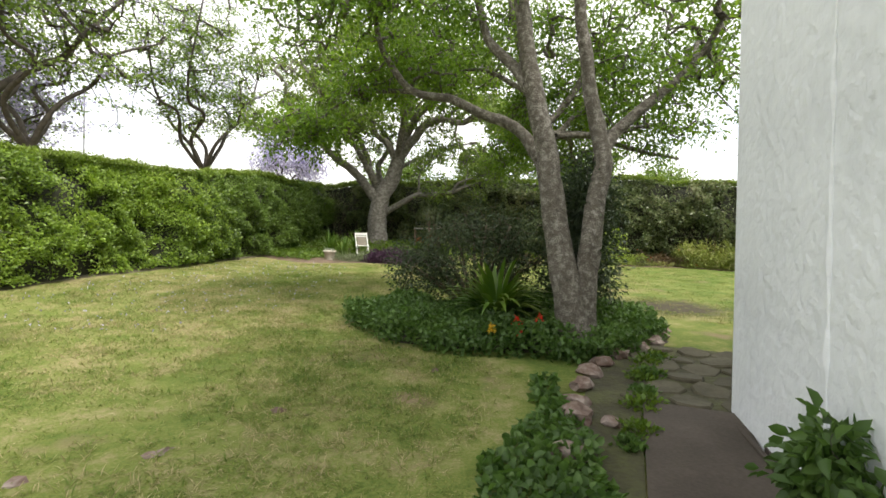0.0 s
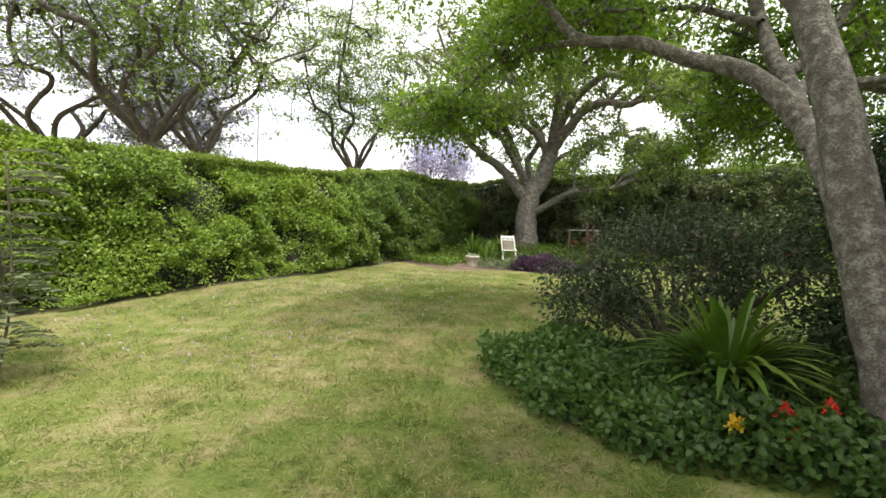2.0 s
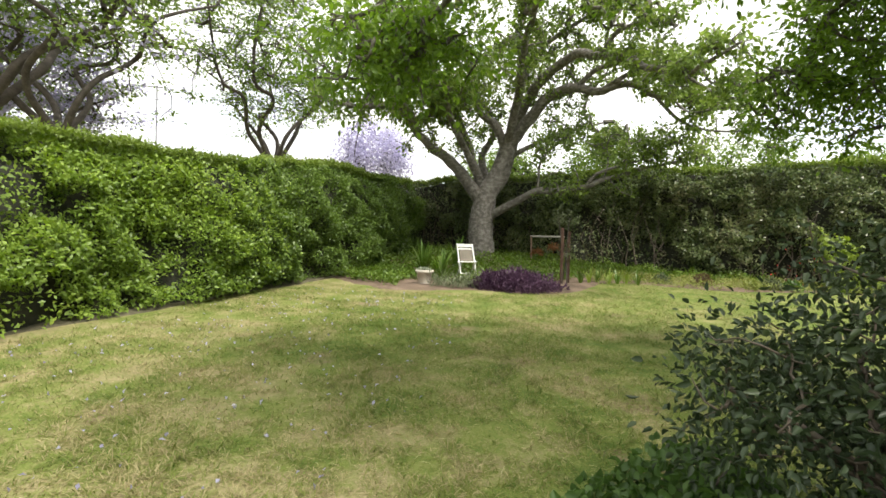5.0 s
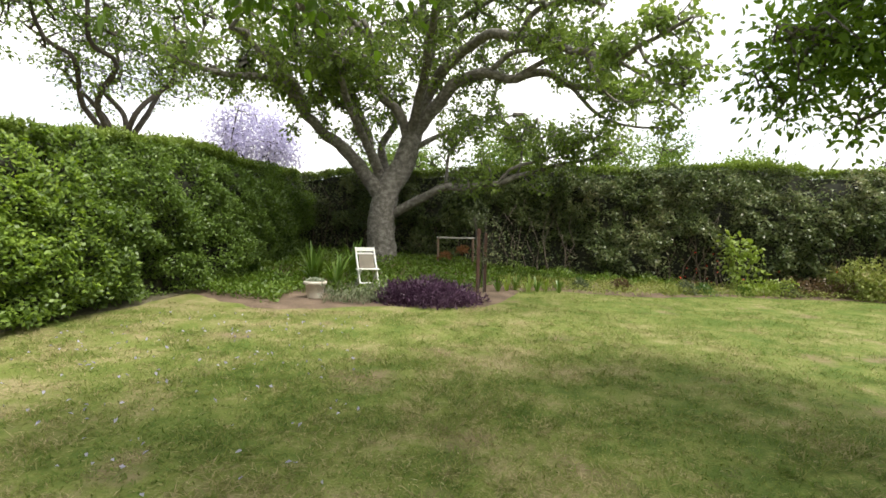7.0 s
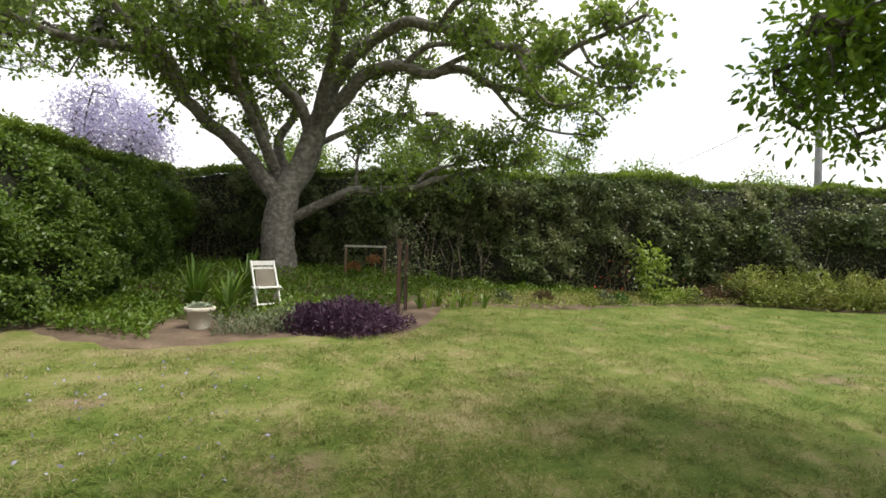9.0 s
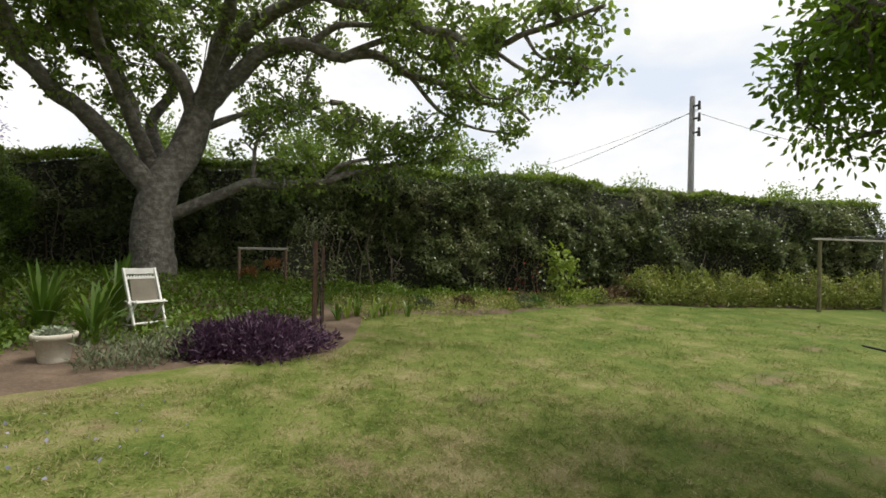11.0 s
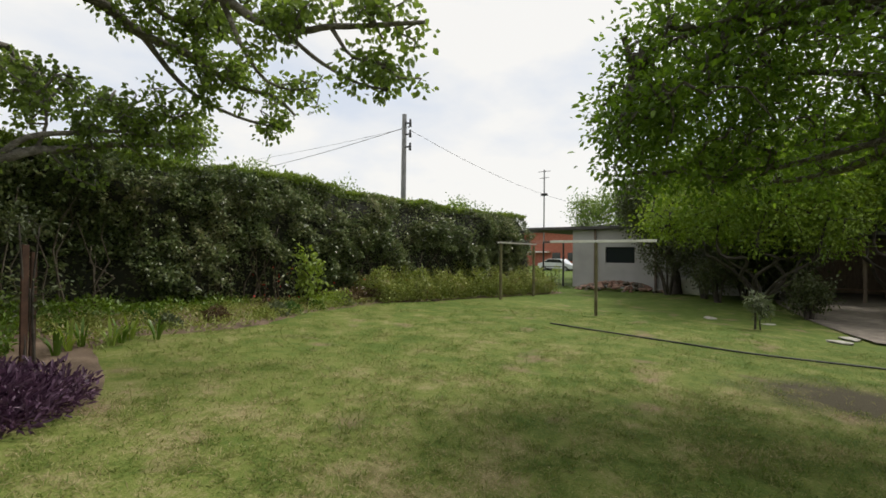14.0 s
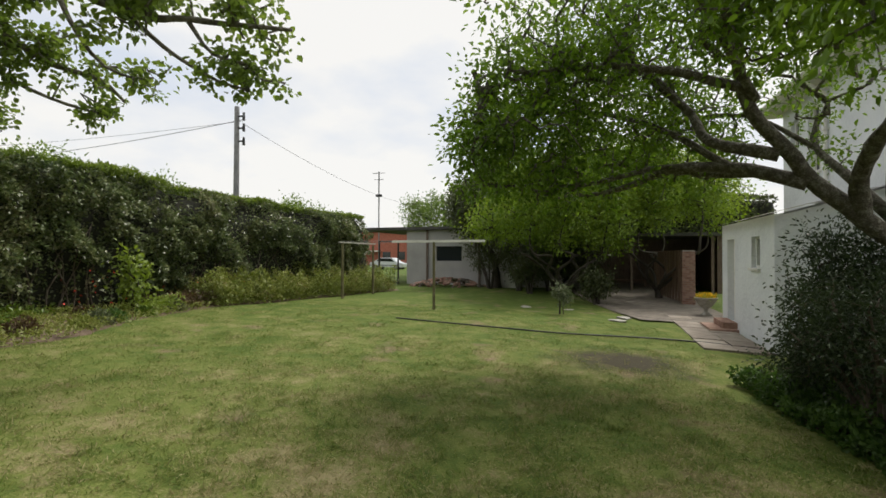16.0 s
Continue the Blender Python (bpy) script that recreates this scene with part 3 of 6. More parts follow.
def grow(lines, targets, wander=0.12, tip=0.006, sag=0.0):
    """Twigs from the nearest wood to each target in turn; returns chains of points with radii, and each twig's way at its end."""
    pos = [p for line, _ in lines for p in line[2:]]
    own = [-1] * len(pos)
    arr = np.zeros((len(pos) + len(targets) * 16, 3))
    arr[:len(pos)] = pos
    count = len(pos)
    owner = np.full(len(arr), -1)
    d0 = np.array([np.min(np.sum((arr[:count] - t) ** 2, axis=1)) for t in targets])
    chains, start = [], []
    for t in np.asarray(targets)[np.argsort(d0)]:
        d = np.sqrt(np.sum((arr[:count] - t) ** 2, axis=1))
        i = int(np.argmin(d))
        a, span = arr[i].copy(), d[i]
        n = int(np.clip(span / 0.28, 2, 14))
        bend = rng.normal(size=3) * wander * span
        s = np.linspace(0, 1, n + 1)[:, None]
        line = a + (t - a) * s + bend * np.sin(s * math.pi) + rng.normal(size=(n + 1, 3)) * wander * 0.34 * min(span, 1.2) * np.sin(s * math.pi)
        line[:, 2] += sag * span * np.sin(s[:, 0] * math.pi)
        arr[count:count + n] = line[1:]
        owner[count:count + n] = len(chains)
        start.append(owner[i])
        count += n
        chains.append(line)
    load = np.full(len(chains), 1.0)
    for c in range(len(chains) - 1, -1, -1):
        if start[c] >= 0:
            load[start[c]] += load[c]
    rads = []
    for c, line in enumerate(chains):
        r0 = tip * load[c] ** 0.52
        rads.append(np.linspace(r0 * 1.25, max(tip * 0.7, r0 * 0.45), len(line)))
    return chains, rads


def wood_part(name, chains, rads, material, parent, segs=5, rough=0.0, label=""):
    verts, faces = [], []
    for line, r in zip(chains, rads):
        tube(line, r, segs if np.max(r) < 0.05 else max(segs, 7), verts, faces, rough)
    ob = put(new(name, mesh_of(name, verts, faces, material, True)), parent)
    return tagged(ob, label, kind="stuff")


def crown_leaves(chains, per, spread, size, wide, back=0.55, up=0.25, hang=0.0, flat=1.0):
    """Leaf roots, ways, faces and sizes round the outer part of every twig."""
    P, D = [], []
    for line in chains:
        n = rng.poisson(per)
        if n == 0:
            continue
        k = rng.uniform(1 - back, 1, n) * (len(line) - 1)
        i = np.clip(k.astype(int), 0, len(line) - 2)
        q = line[i] + (line[i + 1] - line[i]) * (k - i)[:, None]
        off = rng.normal(size=(n, 3)) * spread
        off[:, 2] *= flat
        off[:, 2] -= hang * np.abs(rng.normal(size=n)) * spread
        P.append(q + off)
        D.append(unit(off + rng.normal(size=(n, 3)) * spread * 0.8 + np.array((0, 0, -0.3 * spread))))
    P, D = np.concatenate(P), np.concatenate(D)
    N = scatter_dirs(len(P), 1.1)
    L = size * rng.uniform(0.65, 1.3, len(P))
    return P, D, N, L, L * wide


def blob_targets(n, centre, radii, low=-0.35, shell=0.55, keep=None):
    """Points in the outer part of a lumpy crown."""
    out = []
    while len(out) < n:
        d = unit(rng.normal(size=3))
        if d[2] < low:
            continue
        r = shell + (1 - shell) * rng.random() ** 0.6
        r *= 0.82 + 0.36 * noise.noise(Vector(d * 2.3) + Vector(centre))
        p = np.array(centre) + d * np.array(radii) * r
        if keep is None or keep(p):
            out.append(p)
    return np.array(out)


def tree(name, base, label, limbs, targets, bark, leaf, per, spread, size, wide, trunk_segs=14, tip=0.006, back=0.55, wander=0.12, rich=True, hang=0.0, flower=None, group="", flat=1.0):
    b = np.array(base)
    t = thing(name, Matrix.Translation(base), label, "tree", group)
    lines = limb_nodes([([np.array(q) - b for q in pts], r0, r1) for pts, r0, r1 in limbs])
    for i, (line, r) in enumerate(lines):
        if i == 0:
            r = r.copy()
            r *= 1 + 0.55 * np.exp(-np.arange(len(r)) * 0.16 / 0.22)
        v, f = [], []
        tube(line, r, trunk_segs if i == 0 else 10, v, f, 0.16)
        put(new("trunk" if i == 0 else "limb", mesh_of("trunk" if i == 0 else "limb", v, f, bark, True)), t)
    chains, rads = grow(lines, targets - b, wander, tip)
    wood_part("twig_mass", chains, rads, bark, t, 5, label="fine bare twigs")
    P, D, N, L, W = crown_leaves(chains, per, spread, size, wide, back, hang=hang, flat=flat)
    if flower is not None:
        pick = rng.random(len(P)) < flower[1]
        leaf_object("blossom", P[pick], D[pick], N[pick], L[pick] * 0.9, W[pick], flower[0], t, False, label="pale violet blossom")
        P, D, N, L, W = P[~pick], D[~pick], N[~pick], L[~pick], W[~pick]
    leaf_object("crown", P, D, N, L, W, leaf, t, rich, label="leafy crown with gaps")
    return t


def along(limbs, n, reach, keep=0.35, lift=0.12):
    """Twig ends gathered round the outer part of given limbs, in uneven patches."""
    out = []
    lines = [spline(pts, 0.2)[int(len(spline(pts, 0.2)) * keep):] for pts, _, _ in limbs]
    total = sum(len(l) for l in lines)
    for line in lines:
        for _ in range(int(n * len(line) / total)):
            k = int(len(line) * rng.random() ** 0.75)
            d = unit(rng.normal(size=3) * np.array((1, 1, 0.75)))
            p = line[min(k, len(line) - 1)] + d * reach * rng.uniform(0.25, 1.0) + np.array((0, 0, lift))
            if noise.noise(Vector(p * 0.9)) > -0.22:
                out.append(p)
    return np.array(out)


CORAL = [
    ([(-2.05, 20.4, 0.85), (-2.04, 20.4, 1.5), (-2.06, 20.4, 2.59), (-1.92, 20.45, 3.45), (-1.57, 20.5, 3.98), (-1.32, 20.5, 4.75), (-1.16, 20.4, 5.28)], 0.47, 0.27),
    ([(-1.29, 20.45, 4.81), (-0.81, 20.0, 6.13), (-0.29, 19.3, 6.71), (0.33, 18.5, 6.99), (1.04, 17.5, 6.66), (1.46, 16.6, 6.22), (1.93, 15.8, 5.66), (2.18, 15.0, 5.27), (2.2, 14.2, 5.17), (2.27, 13.6, 5.14), (2.29, 12.9, 5.07)], 0.21, 0.022),
    ([(2.18, 15.0, 5.27), (2.45, 14.5, 4.83), (2.55, 14.0, 4.53), (2.59, 13.6, 4.42)], 0.04, 0.014),
    ([(1.93, 15.8, 5.66), (2.15, 15.6, 5.02), (2.36, 15.4, 4.67), (2.67, 15.2, 4.62)], 0.045, 0.016),
    ([(2.2, 14.2, 5.17), (2.26, 13.9, 4.76), (2.53, 13.5, 4.72)], 0.032, 0.014),
    ([(1.04, 17.5, 6.66), (1.29, 17.0, 7.05), (1.8, 16.2, 6.91), (2.17, 15.5, 6.48)], 0.08, 0.03),
    ([(-1.22, 20.4, 5.06), (-0.63, 20.0, 5.73), (0.01, 19.6, 6.34), (0.65, 19.2, 6.39), (1.35, 19.0, 6.28), (1.99, 18.6, 6.27), (2.49, 18.2, 5.86), (3.05, 17.7, 5.57), (3.72, 17.2, 5.25), (4.15, 16.8, 5.15), (4.35, 16.5, 4.82)], 0.22, 0.025),
    ([(1.35, 19.0, 6.28), (2.07, 18.2, 6.51), (2.52, 17.5, 6.0), (3.15, 17.0, 5.96)], 0.08, 0.03),
    ([(2.49, 18.2, 5.86), (2.98, 17.8, 5.11), (3.52, 17.3, 4.71), (4.31, 16.8, 4.59)], 0.055, 0.02),
    ([(0.65, 19.2, 6.39), (1.14, 18.8, 6.78), (1.85, 18.3, 6.74), (2.44, 17.6, 6.48)], 0.09, 0.03),
    ([(-1.32, 20.5, 4.75), (-1.63, 20.2, 5.55), (-2.1, 20.0, 5.88), (-2.27, 19.8, 6.41), (-2.3, 19.5, 7.06), (-2.59, 19.2, 7.59)], 0.17, 0.06),
    ([(-1.22, 20.4, 5.12), (-1.0, 20.4, 6.29), (-0.73, 20.4, 7.62), (-1.11, 20.3, 8.6)], 0.16, 0.06),
    ([(-2.13, 20.4, 3.3), (-2.75, 20.1, 4.12), (-3.2, 19.7, 4.5), (-3.52, 19.3, 4.72), (-3.85, 18.8, 5.01), (-3.98, 18.4, 5.35), (-4.15, 18.0, 5.6), (-4.5, 17.4, 5.9), (-4.9, 16.9, 6.2)], 0.23, 0.05),
    ([(-3.9, 18.7, 5.1), (-4.3, 18.3, 5.55), (-4.7, 17.9, 5.6), (-5.4, 17.2, 5.4), (-6.1, 16.6, 5.5)], 0.13, 0.04),
    ([(-2.0, 20.5, 3.4), (-2.34, 20.5, 4.38), (-2.52, 20.3, 5.02), (-2.72, 20.0, 5.59), (-2.94, 19.6, 5.86), (-3.27, 19.2, 5.96), (-3.52, 18.8, 6.18), (-3.75, 18.5, 6.51)], 0.18, 0.05),
    ([(-1.85, 20.7, 3.6), (-2.1, 20.9, 4.67), (-1.76, 21.0, 5.44), (-1.95, 21.1, 6.33), (-2.63, 21.1, 6.83)], 0.16, 0.05),
    ([(-2.72, 20.0, 5.59), (-3.05, 19.6, 6.38), (-3.12, 19.2, 7.12)], 0.1, 0.04),
    ([(-1.72, 20.35, 2.8), (-1.05, 19.9, 3.15), (-0.43, 19.5, 3.46), (0.22, 19.2, 3.45), (0.9, 19.0, 3.51), (1.37, 18.9, 3.72), (2.12, 18.8, 3.96), (3.1, 18.5, 4.14), (3.88, 18.3, 4.31)], 0.14, 0.03),
    ([(-0.37, 19.5, 3.46), (-0.36, 19.4, 3.87), (-0.31, 19.3, 4.33), (0.19, 19.2, 4.86)], 0.05, 0.02),
    ([(0.9, 19.0, 3.51), (1.2, 18.8, 3.87), (1.77, 18.6, 4.08), (2.44, 18.3, 4.22), (2.88, 18.1, 4.55)], 0.055, 0.02),
    ([(1.37, 18.9, 3.72), (1.51, 18.9, 4.16), (1.45, 18.9, 4.65)], 0.03, 0.014),
    ([(-1.19, 20.6, 4.66), (-0.38, 20.8, 5.14), (0.59, 21.0, 5.53), (1.75, 21.0, 5.84)], 0.09, 0.03),
    ([(-1.3, 20.4, 5.0), (-1.0, 19.2, 6.2), (-0.9, 17.6, 7.0), (-0.6, 15.8, 7.4), (-0.3, 14.2, 7.2)], 0.16, 0.04),
    ([(-2.2, 20.3, 4.0), (-2.8, 19.0, 5.2), (-3.2, 17.2, 6.2), (-3.6, 15.4, 6.4)], 0.13, 0.04),
    ([(-0.73, 20.4, 7.62), (0.3, 19.8, 8.3), (1.4, 19.0, 8.5), (2.4, 18.2, 8.0)], 0.09, 0.03),
    ([(-2.3, 19.5, 7.06), (-3.3, 19.0, 7.9), (-4.4, 18.4, 8.0)], 0.08, 0.03),
]


def coral_targets():
    a = np.concatenate([along(CORAL[1:10], 360, 0.5, 0.42), along(CORAL[10:], 820, 0.75, 0.3)])
    b = blob_targets(480, (-1.6, 18.6, 7.6), (5.4, 5.6, 3.0), -0.1, 0.5)
    c = blob_targets(60, (2.0, 20.6, 5.1), (2.4, 0.9, 0.8), -0.9, 0.2)
    d = blob_targets(14, (3.0, 18.4, 4.75), (1.5, 0.9, 0.5), -0.8, 0.2)
    e = blob_targets(230, (-3.9, 18.6, 6.1), (2.8, 2.8, 1.1), -0.8, 0.2)
    f = blob_targets(120, (-0.6, 20.2, 6.9), (3.2, 1.6, 1.5), -0.9, 0.15)
    return np.concatenate([a, b, c, d, e, f])


tree("coral_tree", (-2.05, 20.4, 0.95), "old grey-barked tree with a broad open leafy crown", CORAL, coral_targets(), M_BARK, M_CORAL, 30, 0.085, 0.092, 0.8, 18, 0.013, 0.26, 0.36)


FRONT = [
    ([(1.66, 5.3, 0.35), (1.57, 5.38, 1.0), (1.46, 5.55, 1.76), (1.4, 5.7, 2.5), (1.29, 5.85, 3.2), (1.19, 6.0, 3.9), (1.09, 6.1, 4.8), (1.0, 6.2, 5.6)], 0.178, 0.07),
    ([(1.5, 5.6, 1.6), (1.48, 5.9, 2.1), (1.52, 6.5, 2.62), (1.6, 7.1, 3.15), (1.56, 7.6, 3.8), (1.45, 7.9, 4.7), (1.3, 8.1, 5.6)], 0.115, 0.05),
    ([(1.74, 5.36, 0.5), (1.79, 5.4, 1.2), (1.86, 5.45, 1.75), (1.98, 5.6, 2.45), (1.95, 5.8, 3.1), (1.85, 5.8, 3.75), (1.76, 5.8, 4.7), (1.7, 5.8, 5.6)], 0.15, 0.05),
    ([(1.52, 6.5, 2.62), (1.3, 6.7, 3.02), (1.06, 6.8, 3.2), (0.83, 6.9, 3.31), (0.28, 7.0, 3.58), (-0.29, 7.1, 3.7), (-0.68, 7.1, 4.25), (-0.8, 7.0, 4.75)], 0.1, 0.035),
    ([(1.28, 5.87, 3.25), (1.02, 6.1, 3.75), (0.72, 6.25, 4.15), (0.6, 6.3, 4.6), (0.4, 6.3, 5.1)], 0.085, 0.04),
    ([(1.98, 5.62, 2.5), (2.2, 5.8, 2.85), (2.5, 5.8, 3.12), (3.17, 5.8, 3.72), (3.4, 5.6, 4.2)], 0.085, 0.035),
    ([(1.6, 7.0, 3.0), (2.0, 7.6, 3.25), (2.6, 8.0, 3.32), (3.6, 8.4, 3.2), (4.7, 9.1, 3.2)], 0.085, 0.025),
    ([(1.6, 7.3, 3.3), (1.95, 7.85, 3.55), (2.3, 7.9, 3.96), (2.6, 8.2, 4.42), (3.0, 8.7, 5.0)], 0.075, 0.03),
    ([(2.0, 7.6, 3.25), (2.7, 8.3, 3.95), (3.2, 9.4, 4.25), (3.5, 10.4, 4.1)], 0.05, 0.02),
    ([(2.0, 7.6, 3.25), (2.4, 8.3, 3.3), (2.7, 9.1, 3.15), (3.0, 9.8, 3.2)], 0.05, 0.02),
    ([(2.3, 7.9, 3.96), (2.9, 8.5, 4.9), (3.2, 9.5, 5.2)], 0.05, 0.02),
    ([(1.9, 7.3, 3.15), (2.8, 7.6, 3.3), (3.8, 8.3, 3.6), (4.6, 8.8, 3.7)], 0.05, 0.02),
    ([(1.52, 7.6, 3.9), (0.9, 8.4, 4.5), (0.2, 9.2, 4.7)], 0.05, 0.02),
    ([(0.28, 7.0, 3.58), (-0.5, 7.6, 3.85), (-1.3, 8.3, 3.95), (-2.1, 8.9, 3.6)], 0.05, 0.018),
    ([(1.5, 7.7, 4.0), (1.7, 8.6, 4.3), (1.9, 9.6, 4.4), (2.0, 10.4, 4.2)], 0.06, 0.025),
    ([(3.17, 5.8, 3.72), (3.6, 6.5, 4.3), (4.2, 7.2, 4.4)], 0.04, 0.02),
]


def front_targets():
    a = blob_targets(420, (1.6, 7.6, 4.5), (4.0, 3.6, 2.6), -0.05, 0.5)
    b = blob_targets(235, (2.65, 9.75, 3.9), (1.9, 1.35, 1.2), -1, 0.25)
    c = blob_targets(130, (-1.0, 6.6, 4.6), (1.9, 1.5, 0.9), -0.5, 0.25)
    d = blob_targets(90, (-2.25, 8.95, 3.5), (1.0, 0.8, 0.7), -0.9, 0.15)
    e = blob_targets(130, (3.8, 7.8, 3.95), (1.8, 1.7, 1.0), -0.9, 0.2)
    f = blob_targets(150, (1.8, 8.4, 5.0), (3.0, 2.0, 0.9), -0.9, 0.2)
    g = blob_targets(150, (-0.5, 8.0, 4.15), (1.6, 1.2, 0.6), -0.8, 0.2)
    i = blob_targets(68, (2.0, 10.45, 3.45), (1.05, 0.6, 0.65), -0.9, 0.1)
    h = along(FRONT[5:], 170, 0.5, 0.4)
    return np.concatenate([a, b, c, d, e, f, g, h, i])


tree("shade_tree", (1.68, 5.35, 0.45), "forked grey mottled tree leaning over the lawn", FRONT, front_targets(), M_BARK2, M_FRONT, 36, 0.125, 0.068, 0.55, 16, 0.0085, 0.34, 0.18)


def far_tree(name, x, y, label, h, r, stem, leaf, bark, per, size, seed_n=120, spread=0.35, flower=None, low=-0.2, z0=None, shell=0.45, flat=0.6, arms=5, back=0.6, mid=0.66, reach=0.5, fork=0.4, tuft_flat=1.0):
    z = float(gz(x, y)) - 0.1 if z0 is None else z0
    limbs = [([(x, y, z), (x + 0.1, y, z + h * fork * 0.6), (x + 0.2, y + 0.1, z + h * (fork + 0.02))], stem, stem * 0.7)]
    for k in range(arms):
        a = k * 6.283 / arms + 0.5 + x + 0.3 * (k % 2)
        limbs.append(([(x + 0.15, y + 0.05, z + h * (fork - 0.02 + 0.01 * k / arms)), (x + 0.2 * r * math.cos(a - 0.35), y + 0.2 * r * math.sin(a - 0.35), z + h * (fork + 0.1)), (x + 0.36 * r * math.cos(a + 0.25), y + 0.36 * r * math.sin(a + 0.25), z + h * (fork + 0.2)), (x + 0.5 * r * math.cos(a - 0.1), y + 0.5 * r * math.sin(a - 0.1), z + h * (fork + 0.27)), (x + reach * r * math.cos(a + 0.2), y + reach * r * math.sin(a + 0.2), z + h * (0.66 + 0.14 * (k % 3)))], stem * 0.5, stem * 0.15))
    targets = blob_targets(seed_n, (x, y, z + h * mid), (r, r, h * 0.36 * flat / 0.6), low, shell)
    return tree(name, (x, y, z), label, limbs, targets, bark, leaf, per, spread, size, 0.6, 9, 0.0145, back, 0.24, False, flower=flower, flat=tuft_flat)


JAC = dict(low=-0.9, back=0.16, shell=0.25, mid=0.7, reach=0.75, fork=0.3, flat=0.7, tuft_flat=0.35)
far_tree("jacaranda", -13.9, 14.8, "jacaranda with dark limbs and thin feathery foliage", 12.5, 6.6, 0.26, M_JAC, M_BARKD, 32, 0.14, 500, 0.26, (M_JACF, 0.14), arms=6, **JAC)
far_tree("jacaranda", -12.8, 15.9, "jacaranda forked low above the hedge", 11.0, 5.0, 0.2, M_JAC, M_BARKD, 34, 0.14, 260, 0.26, (M_JACF, 0.16), arms=5, **JAC)
far_tree("jacaranda", -10.2, 22.4, "slender jacaranda behind the hedge, thinly leaved", 10.5, 4.0, 0.2, M_JAC, M_BARKD, 50, 0.12, 340, 0.22, (M_JACF, 0.14), arms=6, **JAC)
far_tree("jacaranda", -19.5, 16.0, "jacaranda in violet flower over the hedge", 11.5, 6.0, 0.24, M_JAC, M_BARKD, 44, 0.13, 380, 0.28, (M_JACF, 0.6), arms=6, **JAC)
far_tree("jacaranda", -17.0, 19.0, "jacaranda in violet flower further back", 8.0, 3.6, 0.18, M_JAC, M_BARKD, 80, 0.14, 200, 0.28, (M_JACF, 0.7), arms=5, **JAC)
far_tree("jacaranda", -10.6, 38.0, "far jacaranda in full violet bloom", 8.8, 3.4, 0.2, M_JACF, M_BARKD, 44, 0.18, 190, 0.32, None, -0.4, arms=7, shell=0.3)
for bx, by, bh, br in ((8.0, 25.5, 5.5, 2.8), (12.2, 24.7, 5.1, 1.8), (19, 25, 5.4, 2.0), (22.6, 20, 4.7, 2.2), (28, 20, 4.6, 2.0), (3.0, 28, 6.0, 2.2), (-1.5, 29, 5.6, 2.4)):
    far_tree("background_tree", bx, by, "green tree top showing over the hedge", bh, br, 0.16, M_JAC, M_BARKD, 45, 0.14, 130, 0.2, None, -0.5)
far_tree("conifer", 21.2, 8.9, "dark green dense tree leaning over the shed roof", 6.4, 3.1, 0.2, M_SHRUB, M_BARKD, 130, 0.13, 300, 0.25, None, -1.0, mid=0.66, flat=0.5, fork=0.2)
far_tree("conifer", 20.2, 5.4, "dark green dense tree by the drive", 5.6, 2.0, 0.2, M_SHRUB, M_BARKD, 130, 0.13, 200, 0.25, None, -1.0, mid=0.5, flat=0.8)
far_tree("bushy_tree", 15.9, 6.6, "bright green leafy tree by the drive", 6.4, 3.9, 0.13, M_BUSHY, M_BARKD, 110, 0.12, 360, 0.24, None, -0.85, mid=0.62, flat=0.66, fork=0.08, arms=7)
far_tree("bushy_tree", 16.6, 2.6, "green leafy tree over the drive", 6.8, 3.6, 0.13, M_BUSHY, M_BARKD, 100, 0.12, 270, 0.24, None, -0.7, mid=0.64, flat=0.62, fork=0.08, arms=6)
shrub_spots = ((17.8, 7.7, 1.5), (19.2, 6.6, 1.9), (13.8, 5.9, 1.0), (20.3, 9.3, 2.6), (19.2, 8.0, 2.2))
far_tree("background_tree", 29, 0.5, "tall dark tree behind the carport", 9.0, 5.0, 0.25, M_SHRUB, M_BARKD, 90, 0.2, 220, 0.4, None, -0.8)
far_tree("background_tree", 31, 7.5, "tall green tree behind the shed", 8.0, 4.2, 0.25, M_FRONT, M_BARKD, 90, 0.2, 200, 0.4, None, -0.8)
far_tree("background_tree", 34, 13, "grey-green tree far behind the shed", 6.6, 3.0, 0.18, M_JAC, M_BARKD, 45, 0.16, 130, 0.25, None, -0.4)


